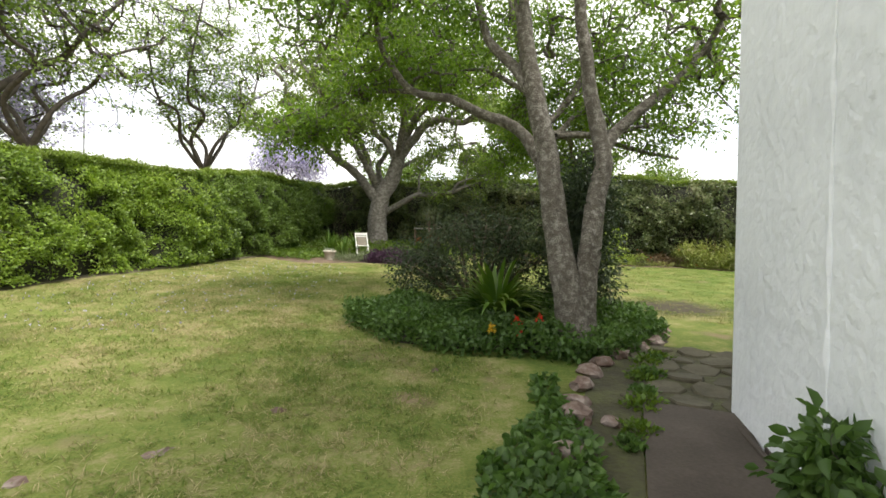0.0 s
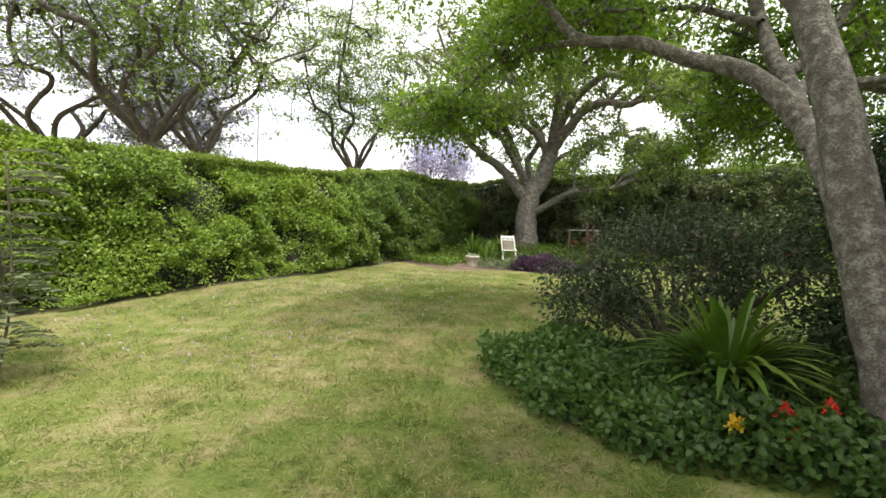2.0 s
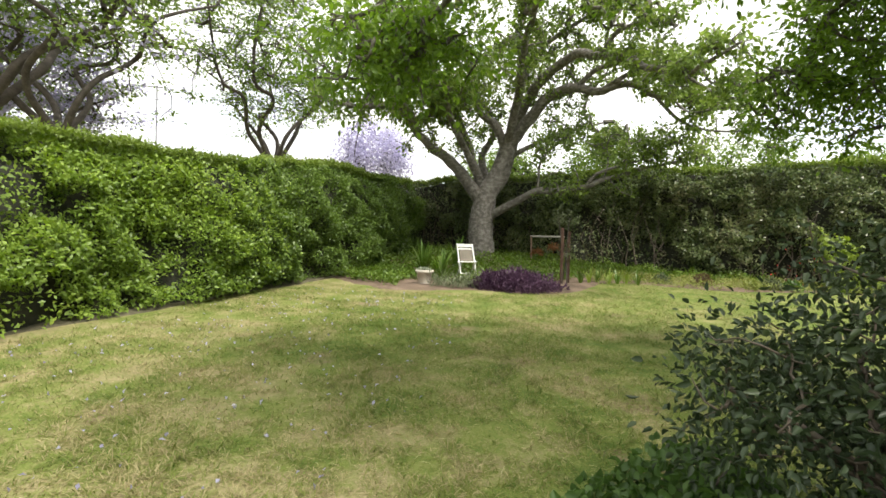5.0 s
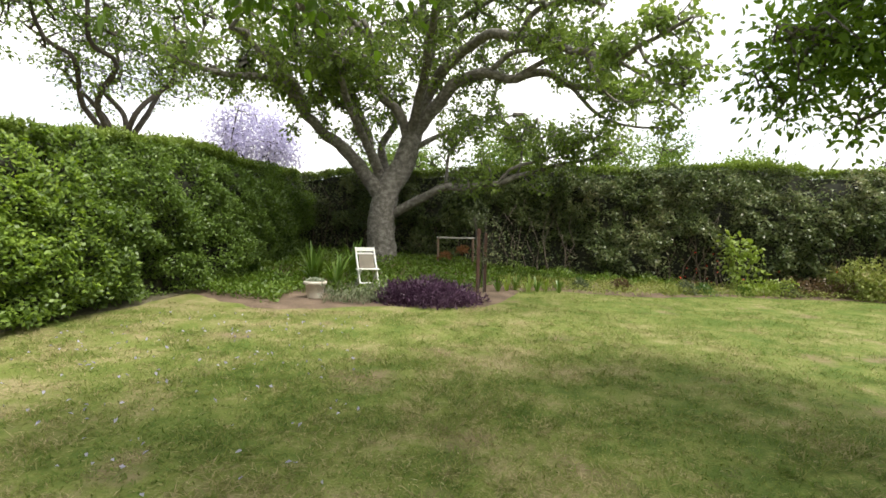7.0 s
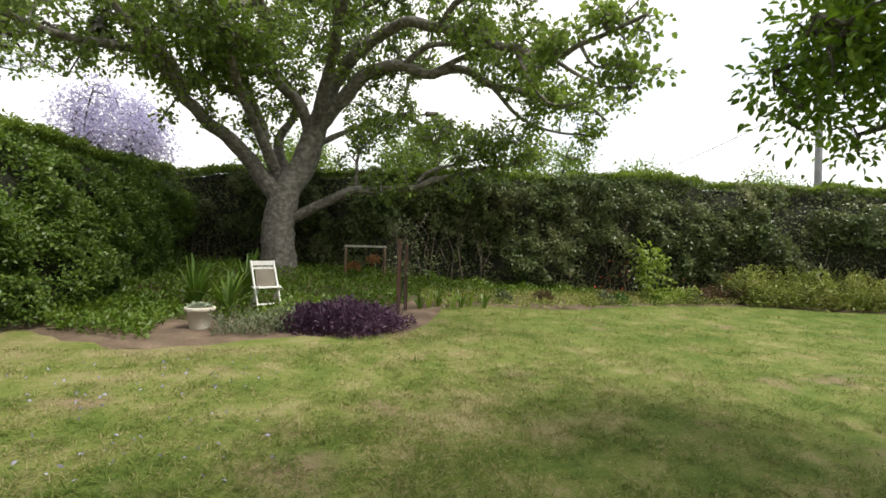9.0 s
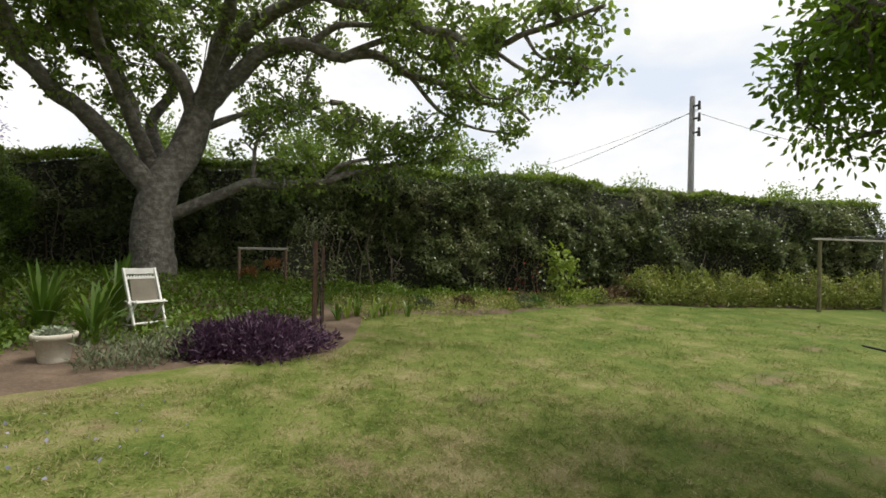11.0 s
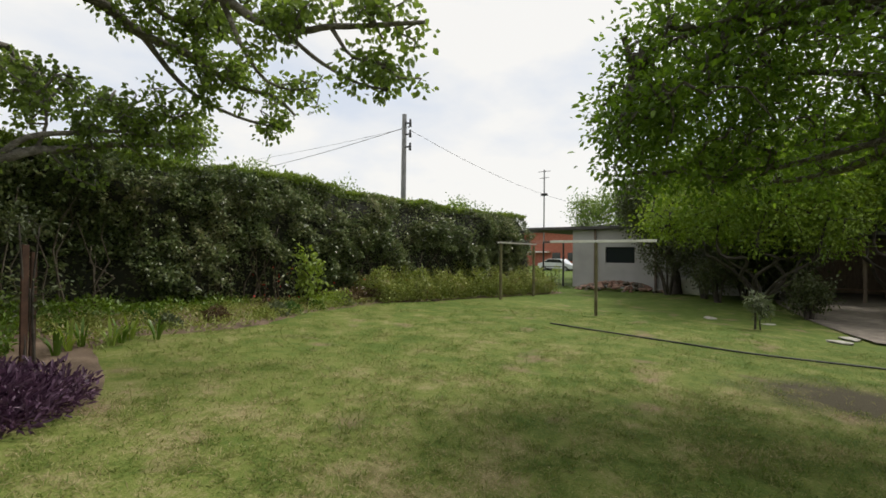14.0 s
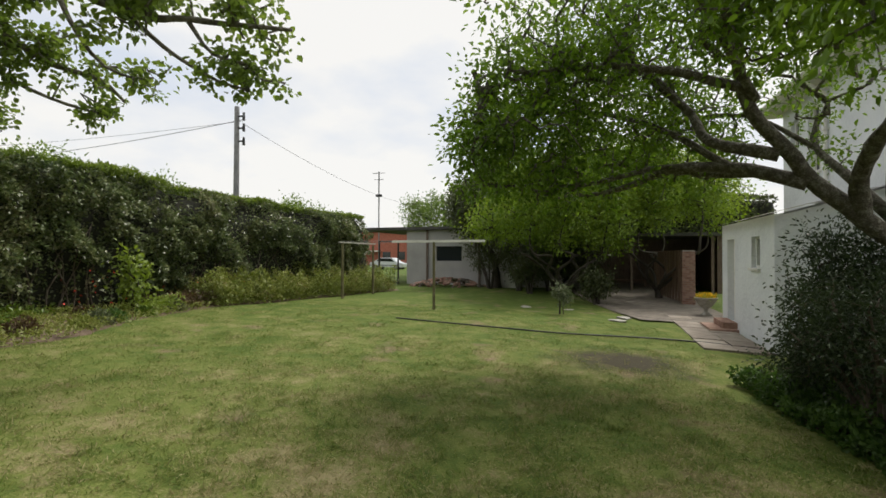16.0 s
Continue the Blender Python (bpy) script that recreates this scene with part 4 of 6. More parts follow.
# ---- hedges ----
def hedge(name, label, line, z_top, depth, leaf, dens, size, top_leaf, rough_amp=0.16, thin=0.0, shade_split=None, stems=3, rich=True):
    """A clipped hedge along a plan line: near-black core for the inner shade, stems, and a coat of leaves on face and
    top.
    """
    line = np.asarray(line)
    t = thing(name, pose(0, 0, 0), label, "hedge")
    tan = unit(np.gradient(line, axis=0))
    nrm = np.stack([-tan[:, 1], tan[:, 0]], axis=1)
    nrm *= np.sign(np.sum(nrm * (np.array((0.0, 8.0)) - line), axis=1))[:, None]
    s = np.concatenate([[0], np.cumsum(np.linalg.norm(np.diff(line, axis=0), axis=1))])
    tops = np.interp(np.linspace(0, 1, len(line)), np.linspace(0, 1, len(z_top)), z_top)

    def bump(u, z):
        return rough_amp * (noise.noise(Vector((u * 0.55, z * 0.7, 1.7))) + 0.6 * noise.noise(Vector((u * 1.7, z * 1.9, 4.2))))

    def place(u, z, out):
        c = np.array([np.interp(u, s, line[:, 0]), np.interp(u, s, line[:, 1])])
        n = np.array([np.interp(u, s, nrm[:, 0]), np.interp(u, s, nrm[:, 1])])
        return c + n * out, n

    # inner shade as colour: an uneven closed near-black body set back behind the leaves
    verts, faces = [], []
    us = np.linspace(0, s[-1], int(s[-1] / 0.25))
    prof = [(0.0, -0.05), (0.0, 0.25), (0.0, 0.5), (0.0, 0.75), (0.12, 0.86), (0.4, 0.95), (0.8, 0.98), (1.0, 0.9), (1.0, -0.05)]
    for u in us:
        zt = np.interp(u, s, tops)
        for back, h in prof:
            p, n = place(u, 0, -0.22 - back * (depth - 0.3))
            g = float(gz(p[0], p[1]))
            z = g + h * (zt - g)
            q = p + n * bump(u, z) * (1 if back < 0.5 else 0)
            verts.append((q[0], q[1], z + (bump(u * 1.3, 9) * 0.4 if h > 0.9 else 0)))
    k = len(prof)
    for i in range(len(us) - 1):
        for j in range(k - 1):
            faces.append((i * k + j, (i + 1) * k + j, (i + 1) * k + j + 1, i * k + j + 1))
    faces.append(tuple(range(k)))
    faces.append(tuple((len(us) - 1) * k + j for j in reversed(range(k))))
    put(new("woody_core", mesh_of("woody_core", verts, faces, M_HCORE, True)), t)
    tagged(t.children[-1], "closed core coloured near-black for the shade inside the hedge")
    # stems
    chains, rads = [], []
    for u in np.arange(0.4, s[-1], 0.55):
        for _ in range(stems):
            p, n = place(u + rng.uniform(-0.3, 0.3), 0, rng.uniform(-0.3, -0.12))
            g = float(gz(p[0], p[1]))
            tx = tan[min(len(tan) - 1, int(u / s[-1] * len(tan)))]
            hh = rng.uniform(1.0, 2.4)
            pts = [(p[0], p[1], g)]
            for m in range(1, 5):
                w = rng.normal() * 0.1 + 0.14 * m * (rng.random() - 0.5)
                pts.append((p[0] + tx[0] * w + n[0] * 0.03 * m, p[1] + tx[1] * w + n[1] * 0.03 * m, g + hh * m / 4))
            chains.append(np.array(pts))
            rads.append(np.linspace(0.022, 0.007, 5))
    if chains:
        wood_part("stem_mass", chains, rads, M_TWIG, t, 5, label="thin grey-brown stems")
    # leaves on the face
    height = float(np.mean(tops)) - float(np.mean(gz(line[:, 0], line[:, 1])))
    n = int(s[-1] * height * dens)
    u, h = rng.uniform(0, s[-1], n), rng.uniform(0.02, 1.0, n) ** 0.9
    cx, cy = np.interp(u, s, line[:, 0]), np.interp(u, s, line[:, 1])
    nx, ny = np.interp(u, s, nrm[:, 0]), np.interp(u, s, nrm[:, 1])
    g = gz(cx, cy)
    z = g + h * (np.interp(u, s, tops) - g)
    bmp = np.array([bump(a, b) for a, b in zip(u, z)])
    gap = np.array([noise.noise(Vector((a * 0.75, b * 1.1, 8.3))) + 0.5 * noise.noise(Vector((a * 2.3, b * 2.6, 2.2))) for a, b in zip(u, z)])
    gap -= thin * (1 - np.minimum(1, (z - g) / 1.9))
    keep = (gap > -0.2) | (rng.random(n) < 0.16)
    tuft = np.array([max(0, noise.noise(Vector((a * 3.1, b * 3.4, 6.1)))) + 0.8 * max(0, noise.noise(Vector((a * 1.2, b * 1.5, 2.9)))) for a, b in zip(u, z)])
    round_top = np.where(h > 0.72, -((h - 0.72) / 0.28) ** 2 * 0.42, 0)
    out = bmp + tuft * 0.3 + rng.normal(size=n) * 0.06 + round_top - np.where(gap < -0.1, 0.12, 0)
    P = np.stack([cx + nx * out, cy + ny * out, z], axis=1)
    F = np.stack([nx, ny, np.full(n, 0.55)], axis=1)
    D = unit(F * 0.55 + rng.normal(size=(n, 3)) * 0.75)
    N = unit(F + rng.normal(size=(n, 3)) * 0.55 + np.array((0, 0, 0.5)))
    L = size * rng.uniform(0.7, 1.35, n)
    if shade_split is None:
        leaf_object("leaf_face", P[keep], D[keep], N[keep], L[keep], L[keep] * 0.56, leaf, t, rich)
    else:
        # past this length the leaves take the copy with shade in its colour
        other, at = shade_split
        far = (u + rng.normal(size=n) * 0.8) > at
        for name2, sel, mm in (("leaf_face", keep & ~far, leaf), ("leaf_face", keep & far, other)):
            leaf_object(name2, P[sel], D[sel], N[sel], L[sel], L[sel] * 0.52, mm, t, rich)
    # young shoots on the clipped top
    n = int(s[-1] * depth * dens * 0.8)
    u, b = rng.uniform(0, s[-1], n), rng.uniform(-depth, -0.22, n)
    cx, cy = np.interp(u, s, line[:, 0]), np.interp(u, s, line[:, 1])
    nx, ny = np.interp(u, s, nrm[:, 0]), np.interp(u, s, nrm[:, 1])
    zt = np.interp(u, s, tops) + np.array([bump(a * 1.3, 9) * 0.4 for a in u]) + np.abs(rng.normal(size=n)) * 0.05 + 0.12 * np.maximum(0, np.array([noise.noise(Vector((a * 2.7, c * 2.7, 3))) for a, c in zip(u, b)]))
    P = np.stack([cx + nx * b, cy + ny * b, zt - 0.05], axis=1)
    leaf_object("shoot_mass", P, scatter_dirs(n, 0.9), scatter_dirs(n, 1.2), size * rng.uniform(0.7, 1.3, n), size * 0.5, top_leaf, t, False)
    return t


SIDE = spline([(-7.9, 1.0, 0), (-7.6, 4.5, 0), (-7.25, 7.2, 0), (-6.75, 9.3, 0), (-6.1, 11.7, 0), (-5.3, 14.4, 0), (-4.7, 17.5, 0), (-4.3, 21.6, 0)], 0.5)[:, :2]
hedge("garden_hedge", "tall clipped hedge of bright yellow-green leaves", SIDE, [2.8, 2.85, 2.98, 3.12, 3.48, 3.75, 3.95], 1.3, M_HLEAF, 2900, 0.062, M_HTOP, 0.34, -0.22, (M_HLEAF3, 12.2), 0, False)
BACK = np.array([(x, hedge_y(x)) for x in np.arange(-7.0, 18.9, 0.5)])
hedge("garden_hedge", "tall dark green hedge with bare stems showing", BACK, [4.05, 4.15, 4.25, 4.2, 4.0, 3.85], 1.3, M_HLEAF2, 1350, 0.088, M_HTOP, 0.42, 0.55, rich=False)
hedge("boundary_hedge", "tall dark trees grown together behind the carport", spline([(27.5, -9, 0), (28.5, -2, 0), (29.0, 4, 0), (29.0, 9, 0)], 0.6)[:, :2], [5.8, 6.6, 6.0, 5.2], 1.6, M_SHRUB, 130, 0.24, M_SHRUB, 0.6, 0.0)


# ---- house ----
H = pose(2.26, 3.52, 0, 0, 0, -16)
EAVE = 6.55


def house():
    t = thing("house", H, "white rough-plastered two-storey house with a lean-to", "house")
    base = 0.12
    # walls with their openings left free: s along the garden face, v out from it
    bm = box(0, -7.0, base, 0.28, 0, EAVE)
    part("wall", bm, M_PLASTER, t, "rough white plaster")
    wins = [(6.9, 7.7, 4.4, 6.2), (8.35, 9.0, 4.5, 6.1)]
    s0 = 0.28
    for a, b, lo, hi in wins:
        part("wall", box(s0, -0.28, base, a, 0, EAVE), M_PLASTER, t)
        part("wall", box(a, -0.28, base, b, 0, lo), M_PLASTER, t)
        part("wall", box(a, -0.28, hi, b, 0, EAVE), M_PLASTER, t)
        s0 = b
    part("wall", box(s0, -0.28, base, 9.6, 0, EAVE), M_PLASTER, t)
    part("wall", box(9.32, -7.0, base, 9.6, -0.28, EAVE), M_PLASTER, t)
    part("wall", box(0.28, -7.0, base, 9.32, -6.72, EAVE), M_PLASTER, t)
    # raised plaster band down the corner
    bm = bmesh.new()
    box(-0.03, -7.0, base, 0.004, -1.4, EAVE - 0.02, 0.012, bm)
    v, f = [], []
    tube([(-0.03, -1.4, base + 0.15 * k) for k in range(46)], [0.014] * 46, 8, v, f, 1.6)
    put(new("ridge", mesh_of("ridge", v, f, M_PLASTER, True)), t)
    part("corner_band", bm, M_PLASTER, t, "proud rough plaster corner")
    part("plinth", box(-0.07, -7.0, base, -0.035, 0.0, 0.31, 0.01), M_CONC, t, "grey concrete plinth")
    for a, b, lo, hi in wins:
        w = part("window", box(a, -0.2, lo, b, -0.17, hi), M_GLASS, t, "dark glass pane")
        fr = bmesh.new()
        for x0, x1, z0, z1 in ((a, a + 0.06, lo, hi), (b - 0.06, b, lo, hi), (a, b, hi - 0.06, hi), (a, b, lo, lo + 0.06), ((a + b) / 2 - 0.025, (a + b) / 2 + 0.025, lo, hi), (a, b, (lo + hi) / 2 - 0.02, (lo + hi) / 2 + 0.02)):
            box(x0, -0.17, z0, x1, -0.12, z1, bm=fr)
        part("window_frame", fr, M_PAINT, w, "white painted frame")
        part("window_sill", box(a - 0.06, -0.14, lo - 0.07, b + 0.06, 0.07, lo, 0.01), M_PAINT, w)
    # roof with overhanging eaves
    bm = bmesh.new()
    o = 0.55
    low = [(-o, o), (9.6 + o, o), (9.6 + o, -7 - o), (-o, -7 - o)]
    v = [bm.verts.new((x, y, EAVE + 0.12)) for x, y in low] + [bm.verts.new((3.2, -3.5, EAVE + 1.9)), bm.verts.new((6.4, -3.5, EAVE + 1.9))]
    for f in ((0, 1, 5, 4), (1, 2, 5), (2, 3, 4, 5), (3, 0, 4)):
        bm.faces.new([v[i] for i in f])
    bmesh.ops.solidify(bm, geom=bm.faces[:], thickness=0.05)
    part("roof", bm, M_TILE, t, "hipped tile roof")
    part("soffit", box(-o, -7 - o, EAVE, 9.6 + o, o, EAVE + 0.03), M_SOFFIT, t, "cream boarded soffit")
    bm = bmesh.new()
    box(-o, o - 0.02, EAVE - 0.03, 9.6 + o, o + 0.02, EAVE + 0.17, bm=bm)
    box(-o - 0.02, -7 - o, EAVE - 0.03, -o + 0.02, o - 0.02, EAVE + 0.17, bm=bm)
    part("fascia", bm, M_SOFFIT, t)
    g = bmesh.new()
    bar((-o, o + 0.09, EAVE + 0.1), (9.6 + o, o + 0.09, EAVE + 0.1), 0.06, 10, bm=g)
    part("gutter", g, M_PAINT, t, "white gutter")
    d = bmesh.new()
    bar((6.45, 0.07, 3.5), (6.45, 0.07, EAVE - 0.35), 0.045, 12, bm=d)
    bar((6.45, 0.07, EAVE - 0.35), (6.45, o + 0.06, EAVE + 0.06), 0.045, 12, bm=d)
    for z in (4.0, 5.3, 6.3):
        box(6.38, 0.0, z, 6.52, 0.13, z + 0.04, bm=d)
    part("downpipe", d, M_PAINT, t, "white downpipe")
    # chimney-like vent pipe
    part("vent_pipe", bar((8.0, -0.6, EAVE + 0.2), (8.0, -0.6, EAVE + 1.0), 0.06, 12), M_PAINT, t)
    return t


house()


def lean_to():
    t = thing("lean_to", H, "low white lean-to room with a small window and a recessed door", "outbuilding")
    a0, a1, v1, base, top, rise = 2.85, 7.05, 2.2, 0.2, 3.0, 3.55
    win, door = (3.75, 4.35, 1.95, 2.62), (5.75, 6.5, 0.55, 2.62)
    s0 = a0
    for a, b, lo, hi in (win, door):
        part("wall", box(s0, v1 - 0.22, base, a, v1, top), M_PLASTER, t)
        part("wall", box(a, v1 - 0.22, base, b, v1, lo), M_PLASTER, t)
        part("wall", box(a, v1 - 0.22, hi, b, v1, top), M_PLASTER, t)
        s0 = b
    part("wall", box(s0, v1 - 0.22, base, a1, v1, top), M_PLASTER, t)
    for x in (a0, a1 - 0.2):
        bm = bmesh.new()
        q = [bm.verts.new(p) for p in ((x, 0.01, base), (x, v1 - 0.22, base), (x, v1 - 0.22, top), (x, 0.01, rise))]
        f = bm.faces.new(q)
        r = bmesh.ops.extrude_face_region(bm, geom=[f])
        for v in r["geom"]:
            if isinstance(v, bmesh.types.BMVert):
                v.co.x += 0.2
        bmesh.ops.recalc_face_normals(bm, faces=bm.faces[:])
        part("wall", bm, M_PLASTER, t)
    bm = bmesh.new()
    q = [bm.verts.new(p) for p in ((a0 - 0.2, 0.01, rise + 0.05), (a0 - 0.2, v1 + 0.28, top - 0.03), (a1 + 0.2, v1 + 0.28, top - 0.03), (a1 + 0.2, 0.01, rise + 0.05))]
    bm.faces.new(q)
    bmesh.ops.solidify(bm, geom=bm.faces[:], thickness=-0.07)
    part("roof", bm, M_SOFFIT, t, "thin pale roof sheet")
    w = part("window", box(win[0], v1 - 0.16, win[2], win[1], v1 - 0.14, win[3]), M_GLASS, t)
    fr = bmesh.new()
    a, b, lo, hi = win
    for x0, x1, z0, z1 in ((a, a + 0.05, lo, hi), (b - 0.05, b, lo, hi), (a, b, hi - 0.05, hi), (a, b, lo, lo + 0.05), ((a + b) / 2 - 0.02, (a + b) / 2 + 0.02, lo, hi)):
        box(x0, v1 - 0.14, z0, x1, v1 - 0.09, z1, bm=fr)
    part("window_frame", fr, M_PAINT, w, "white painted frame")
    part("window_sill", box(a - 0.05, v1 - 0.1, lo - 0.06, b + 0.05, v1 + 0.06, lo, 0.008), M_PAINT, w)
    d = part("door", box(door[0], v1 - 0.19, door[2], door[1], v1 - 0.15, door[3]), M_PAINT, t, "white painted door")
    fr = bmesh.new()
    for x0, x1, z0, z1 in ((door[0] + 0.1, door[1] - 0.1, 0.7, 1.5), (door[0] + 0.1, door[1] - 0.1, 1.65, 2.5)):
        box(x0, v1 - 0.15, z0, x1, v1 - 0.14, z1, 0.004, fr)
    part("door_panel", fr, M_PAINT, d)
    part("door_handle", bar((door[0] + 0.08, v1 - 0.15, 1.6), (door[0] + 0.08, v1 - 0.09, 1.6), 0.018), M_BLACK, d)
    st = thing("brick_steps", H @ pose(6.1, v1, 0.36), "two red brick steps below the door", "steps")
    part("step", box(-0.75, 0.004, -0.1, 0.55, 0.62, 0.09, 0.012), M_BRICK, st)
    part("step", box(-0.6, 0.004, 0.094, 0.45, 0.32, 0.24, 0.012), M_BRICK, st)


lean_to()


# ---- shed and what stands beyond the clothes line ----
S = pose(23.6, 13.75, 0.55, 0, 0, -16)


def shed():
    t = thing("shed", S, "pale grey plastered shed with a flat dark roof", "shed")
    # local x away from the garden, local y along the front; the front runs to minus y
    for y0, z0, y1, z1 in ((-1.75, -0.3, 0, 3.05), (-3.2, -0.3, -1.75, 1.35), (-3.2, 2.15, -1.75, 3.05), (-9.0, -0.3, -3.2, 3.05)):
        part("wall", box(0, y0, z0, 0.2, y1, z1), M_SHEDW, t, "plain grey-white plaster")
    part("wall", box(0.2, -0.2, -0.3, 5, 0, 3.05), M_SHEDW, t)
    part("wall", box(0.2, -9.0, -0.3, 5, -8.8, 3.05), M_SHEDW, t)
    part("roof", box(-0.3, -9.2, 3.06, 5.4, 2.6, 3.22, 0.01), M_ROOF, t, "flat dark roof edge")
    part("window", box(0.1, -3.2, 1.35, 0.13, -1.75, 2.15), M_GLASS, t)
    for y in (-1.25, -4.2):
        part("post", box(-0.13, y - 0.05, -0.3, -0.03, y + 0.05, 3.04), M_DWOOD, t, "dark timber post")
    part("panel", box(-0.75, -6.3, -0.2, -0.7, -5.2, 0.75, 0.01), M_PAINT, t, "pale board leaning at the foot")


shed()


def gate():
    t = thing("metal_gate", S @ pose(-0.4, 0.35, 0), "black steel gate frame with thin bars", "gate")
    part("gate_frame", bar((0, 0, -0.2), (0, 0, 2.45), 0.05), M_BLACK, t)
    part("gate_frame", bar((0, 1.15, -0.2), (0, 1.15, 2.45), 0.05), M_BLACK, t)
    part("gate_frame", bar((0, 0, 2.42), (0, 1.15, 2.42), 0.035), M_BLACK, t)
    part("rail", bar((0, 0, 0.15), (0, 1.15, 0.15), 0.02), M_BLACK, t)
    part("rail", bar((0, 0, 1.1), (0, 1.15, 1.1), 0.02), M_BLACK, t)
    for k in range(1, 5):
        part("gate_bar", bar((0, 0.23 * k, 0.15), (0, 0.23 * k, 1.1), 0.012, 6), M_BLACK, t)


gate()


def brick_house():
    t = thing("brick_building", S @ pose(47, 21.0, 0), "far red brick house across the street", "house")
    part("wall", box(0, -8, -0.3, 6, 8, 5.4), M_REDB, t)
    part("roof", box(-0.4, -8.4, 5.41, 6.4, 8.4, 5.7), M_ROOF, t)
    part("window", box(-0.03, -1.5, 0.9, 0.02, -0.2, 2.2), M_GLASS, t)
    part("window", box(-0.03, 1.0, 0.9, 0.02, 2.4, 2.2), M_GLASS, t)
    part("porch", box(-1.4, 2.7, 2.2, -0.01, 6, 2.4), M_PAINT, t, "white porch roof")


brick_house()


def car():
    t = thing("parked_car", S @ pose(25.5, 12.6, -0.05, 0, 0, 90), "silver car parked on the street", "car")
    bm = bmesh.new()
    prof = [(-2.0, 0.35), (-2.05, 0.75), (-1.3, 0.95), (-0.7, 1.4), (0.75, 1.42), (1.5, 1.0), (2.0, 0.9), (2.05, 0.4)]
    for side in (-0.8, 0.8):
        bm.faces.new([bm.verts.new((x, side, z)) for x, z in prof])
    vs = list(bm.verts)
    k = len(prof)
    for i in range(k):
        bm.faces.new((vs[i], vs[(i + 1) % k], vs[k + (i + 1) % k], vs[k + i]))
    bmesh.ops.recalc_face_normals(bm, faces=bm.faces[:])
    bmesh.ops.bevel(bm, geom=bm.edges[:], offset=0.06, segments=2, affect="EDGES")
    body = part("body", bm, M_CARW, t, "silver paint")
    for side in (-0.79, 0.79):
        bm = bmesh.new()
        q = [(-1.05, 0.98), (-0.62, 1.34), (0.7, 1.36), (1.2, 1.02)]
        bm.faces.new([bm.verts.new((x, side + math.copysign(0.015, side), z)) for x, z in q])
        bmesh.ops.solidify(bm, geom=bm.faces[:], thickness=0.012)
        part("side_window", bm, M_GLASS, body)
    for x in (-1.25, 1.25):
        for y in (-0.75, 0.75):
            w = part("wheel", bar((x, y - 0.1, 0.32), (x, y + 0.1, 0.32), 0.32, 20), M_RUBBER, t)
            part("rim", bar((x, y - 0.105, 0.32), (x, y + 0.105, 0.32), 0.19, 16), M_STEEL, w)


car()


# ---- poles and wires ----
def street_pole():
    t = thing("utility_pole", pose(14.42, 19.25, 0.6), "grey wooden utility pole with a lamp bracket", "pole")
    part("pole", bar((0, 0, -0.3), (0.05, 0, 7.25), 0.13, 14, 0.09), M_STEEL, t)
    for z in (5.9, 6.4, 6.85):
        part("bracket", box(-0.02, -0.3, z, 0.06, 0.04, z + 0.05), M_BLACK, t)
    for z in (5.78, 6.3, 6.72):
        part("insulator", bar((0.02, -0.28, z), (0.02, -0.28, z + 0.3), 0.055, 12, 0.04), M_BLACK, t)
    return t


street_pole()


def wire(a, b, sag, r, label):
    a, b = np.array(a, float), np.array(b, float)
    s = np.linspace(0, 1, 40)[:, None]
    line = a + (b - a) * s
    line[:, 2] -= sag * 4 * s[:, 0] * (1 - s[:, 0])
    v, f = [], []
    tube(line, np.full(40, r), 5, v, f)
    tagged(new("overhead_cable", mesh_of("overhead_cable", v, f, M_BLACK, True)), label, "cable")


wire((14.45, 19.0, 7.35), (26.0, 48.0, 7.9), 0.5, 0.012, "thin black overhead cable")
wire((14.45, 19.0, 7.2), (44, 13.0, 6.9), 0.9, 0.008, "thin black overhead cable")
wire((14.45, 19.0, 7.3), (25.0, 52.0, 8.8), 0.5, 0.007, "thin black overhead cable")


def antenna():
    t = thing("aerial_mast", pose(27.0, 15.9, 0.5), "thin aerial mast with cross arms", "aerial")
    part("mast", bar((0, 0, 0), (0, 0, 7.0), 0.04, 8), M_STEEL, t)
    part("cross_arm", bar((-0.1, -0.4, 6.9), (0.1, 0.4, 6.9), 0.02, 6), M_STEEL, t)
    part("cross_arm", bar((-0.1, -0.3, 6.5), (0.1, 0.3, 6.5), 0.02, 6), M_STEEL, t)
    part("lamp_head", box(-0.08, -0.2, 5.4, 0.08, 0.2, 5.55, 0.02), M_BLACK, t)


antenna()


def roof_aerial():
    t = thing("aerial_mast", pose(-18.16, 26.5, 0.5), "thin aerial mast beyond the side hedge", "aerial")
    part("mast", bar((0, 0, 0), (0, 0, 8.7), 0.035, 8), M_STEEL, t)
    part("cross_arm", bar((-0.45, -0.2, 8.6), (0.25, 0.1, 8.6), 0.03, 6), M_STEEL, t)
    part("cross_arm", bar((-0.12, 0, 8.0), (0.12, 0, 8.0), 0.025, 6), M_STEEL, t)


roof_aerial()


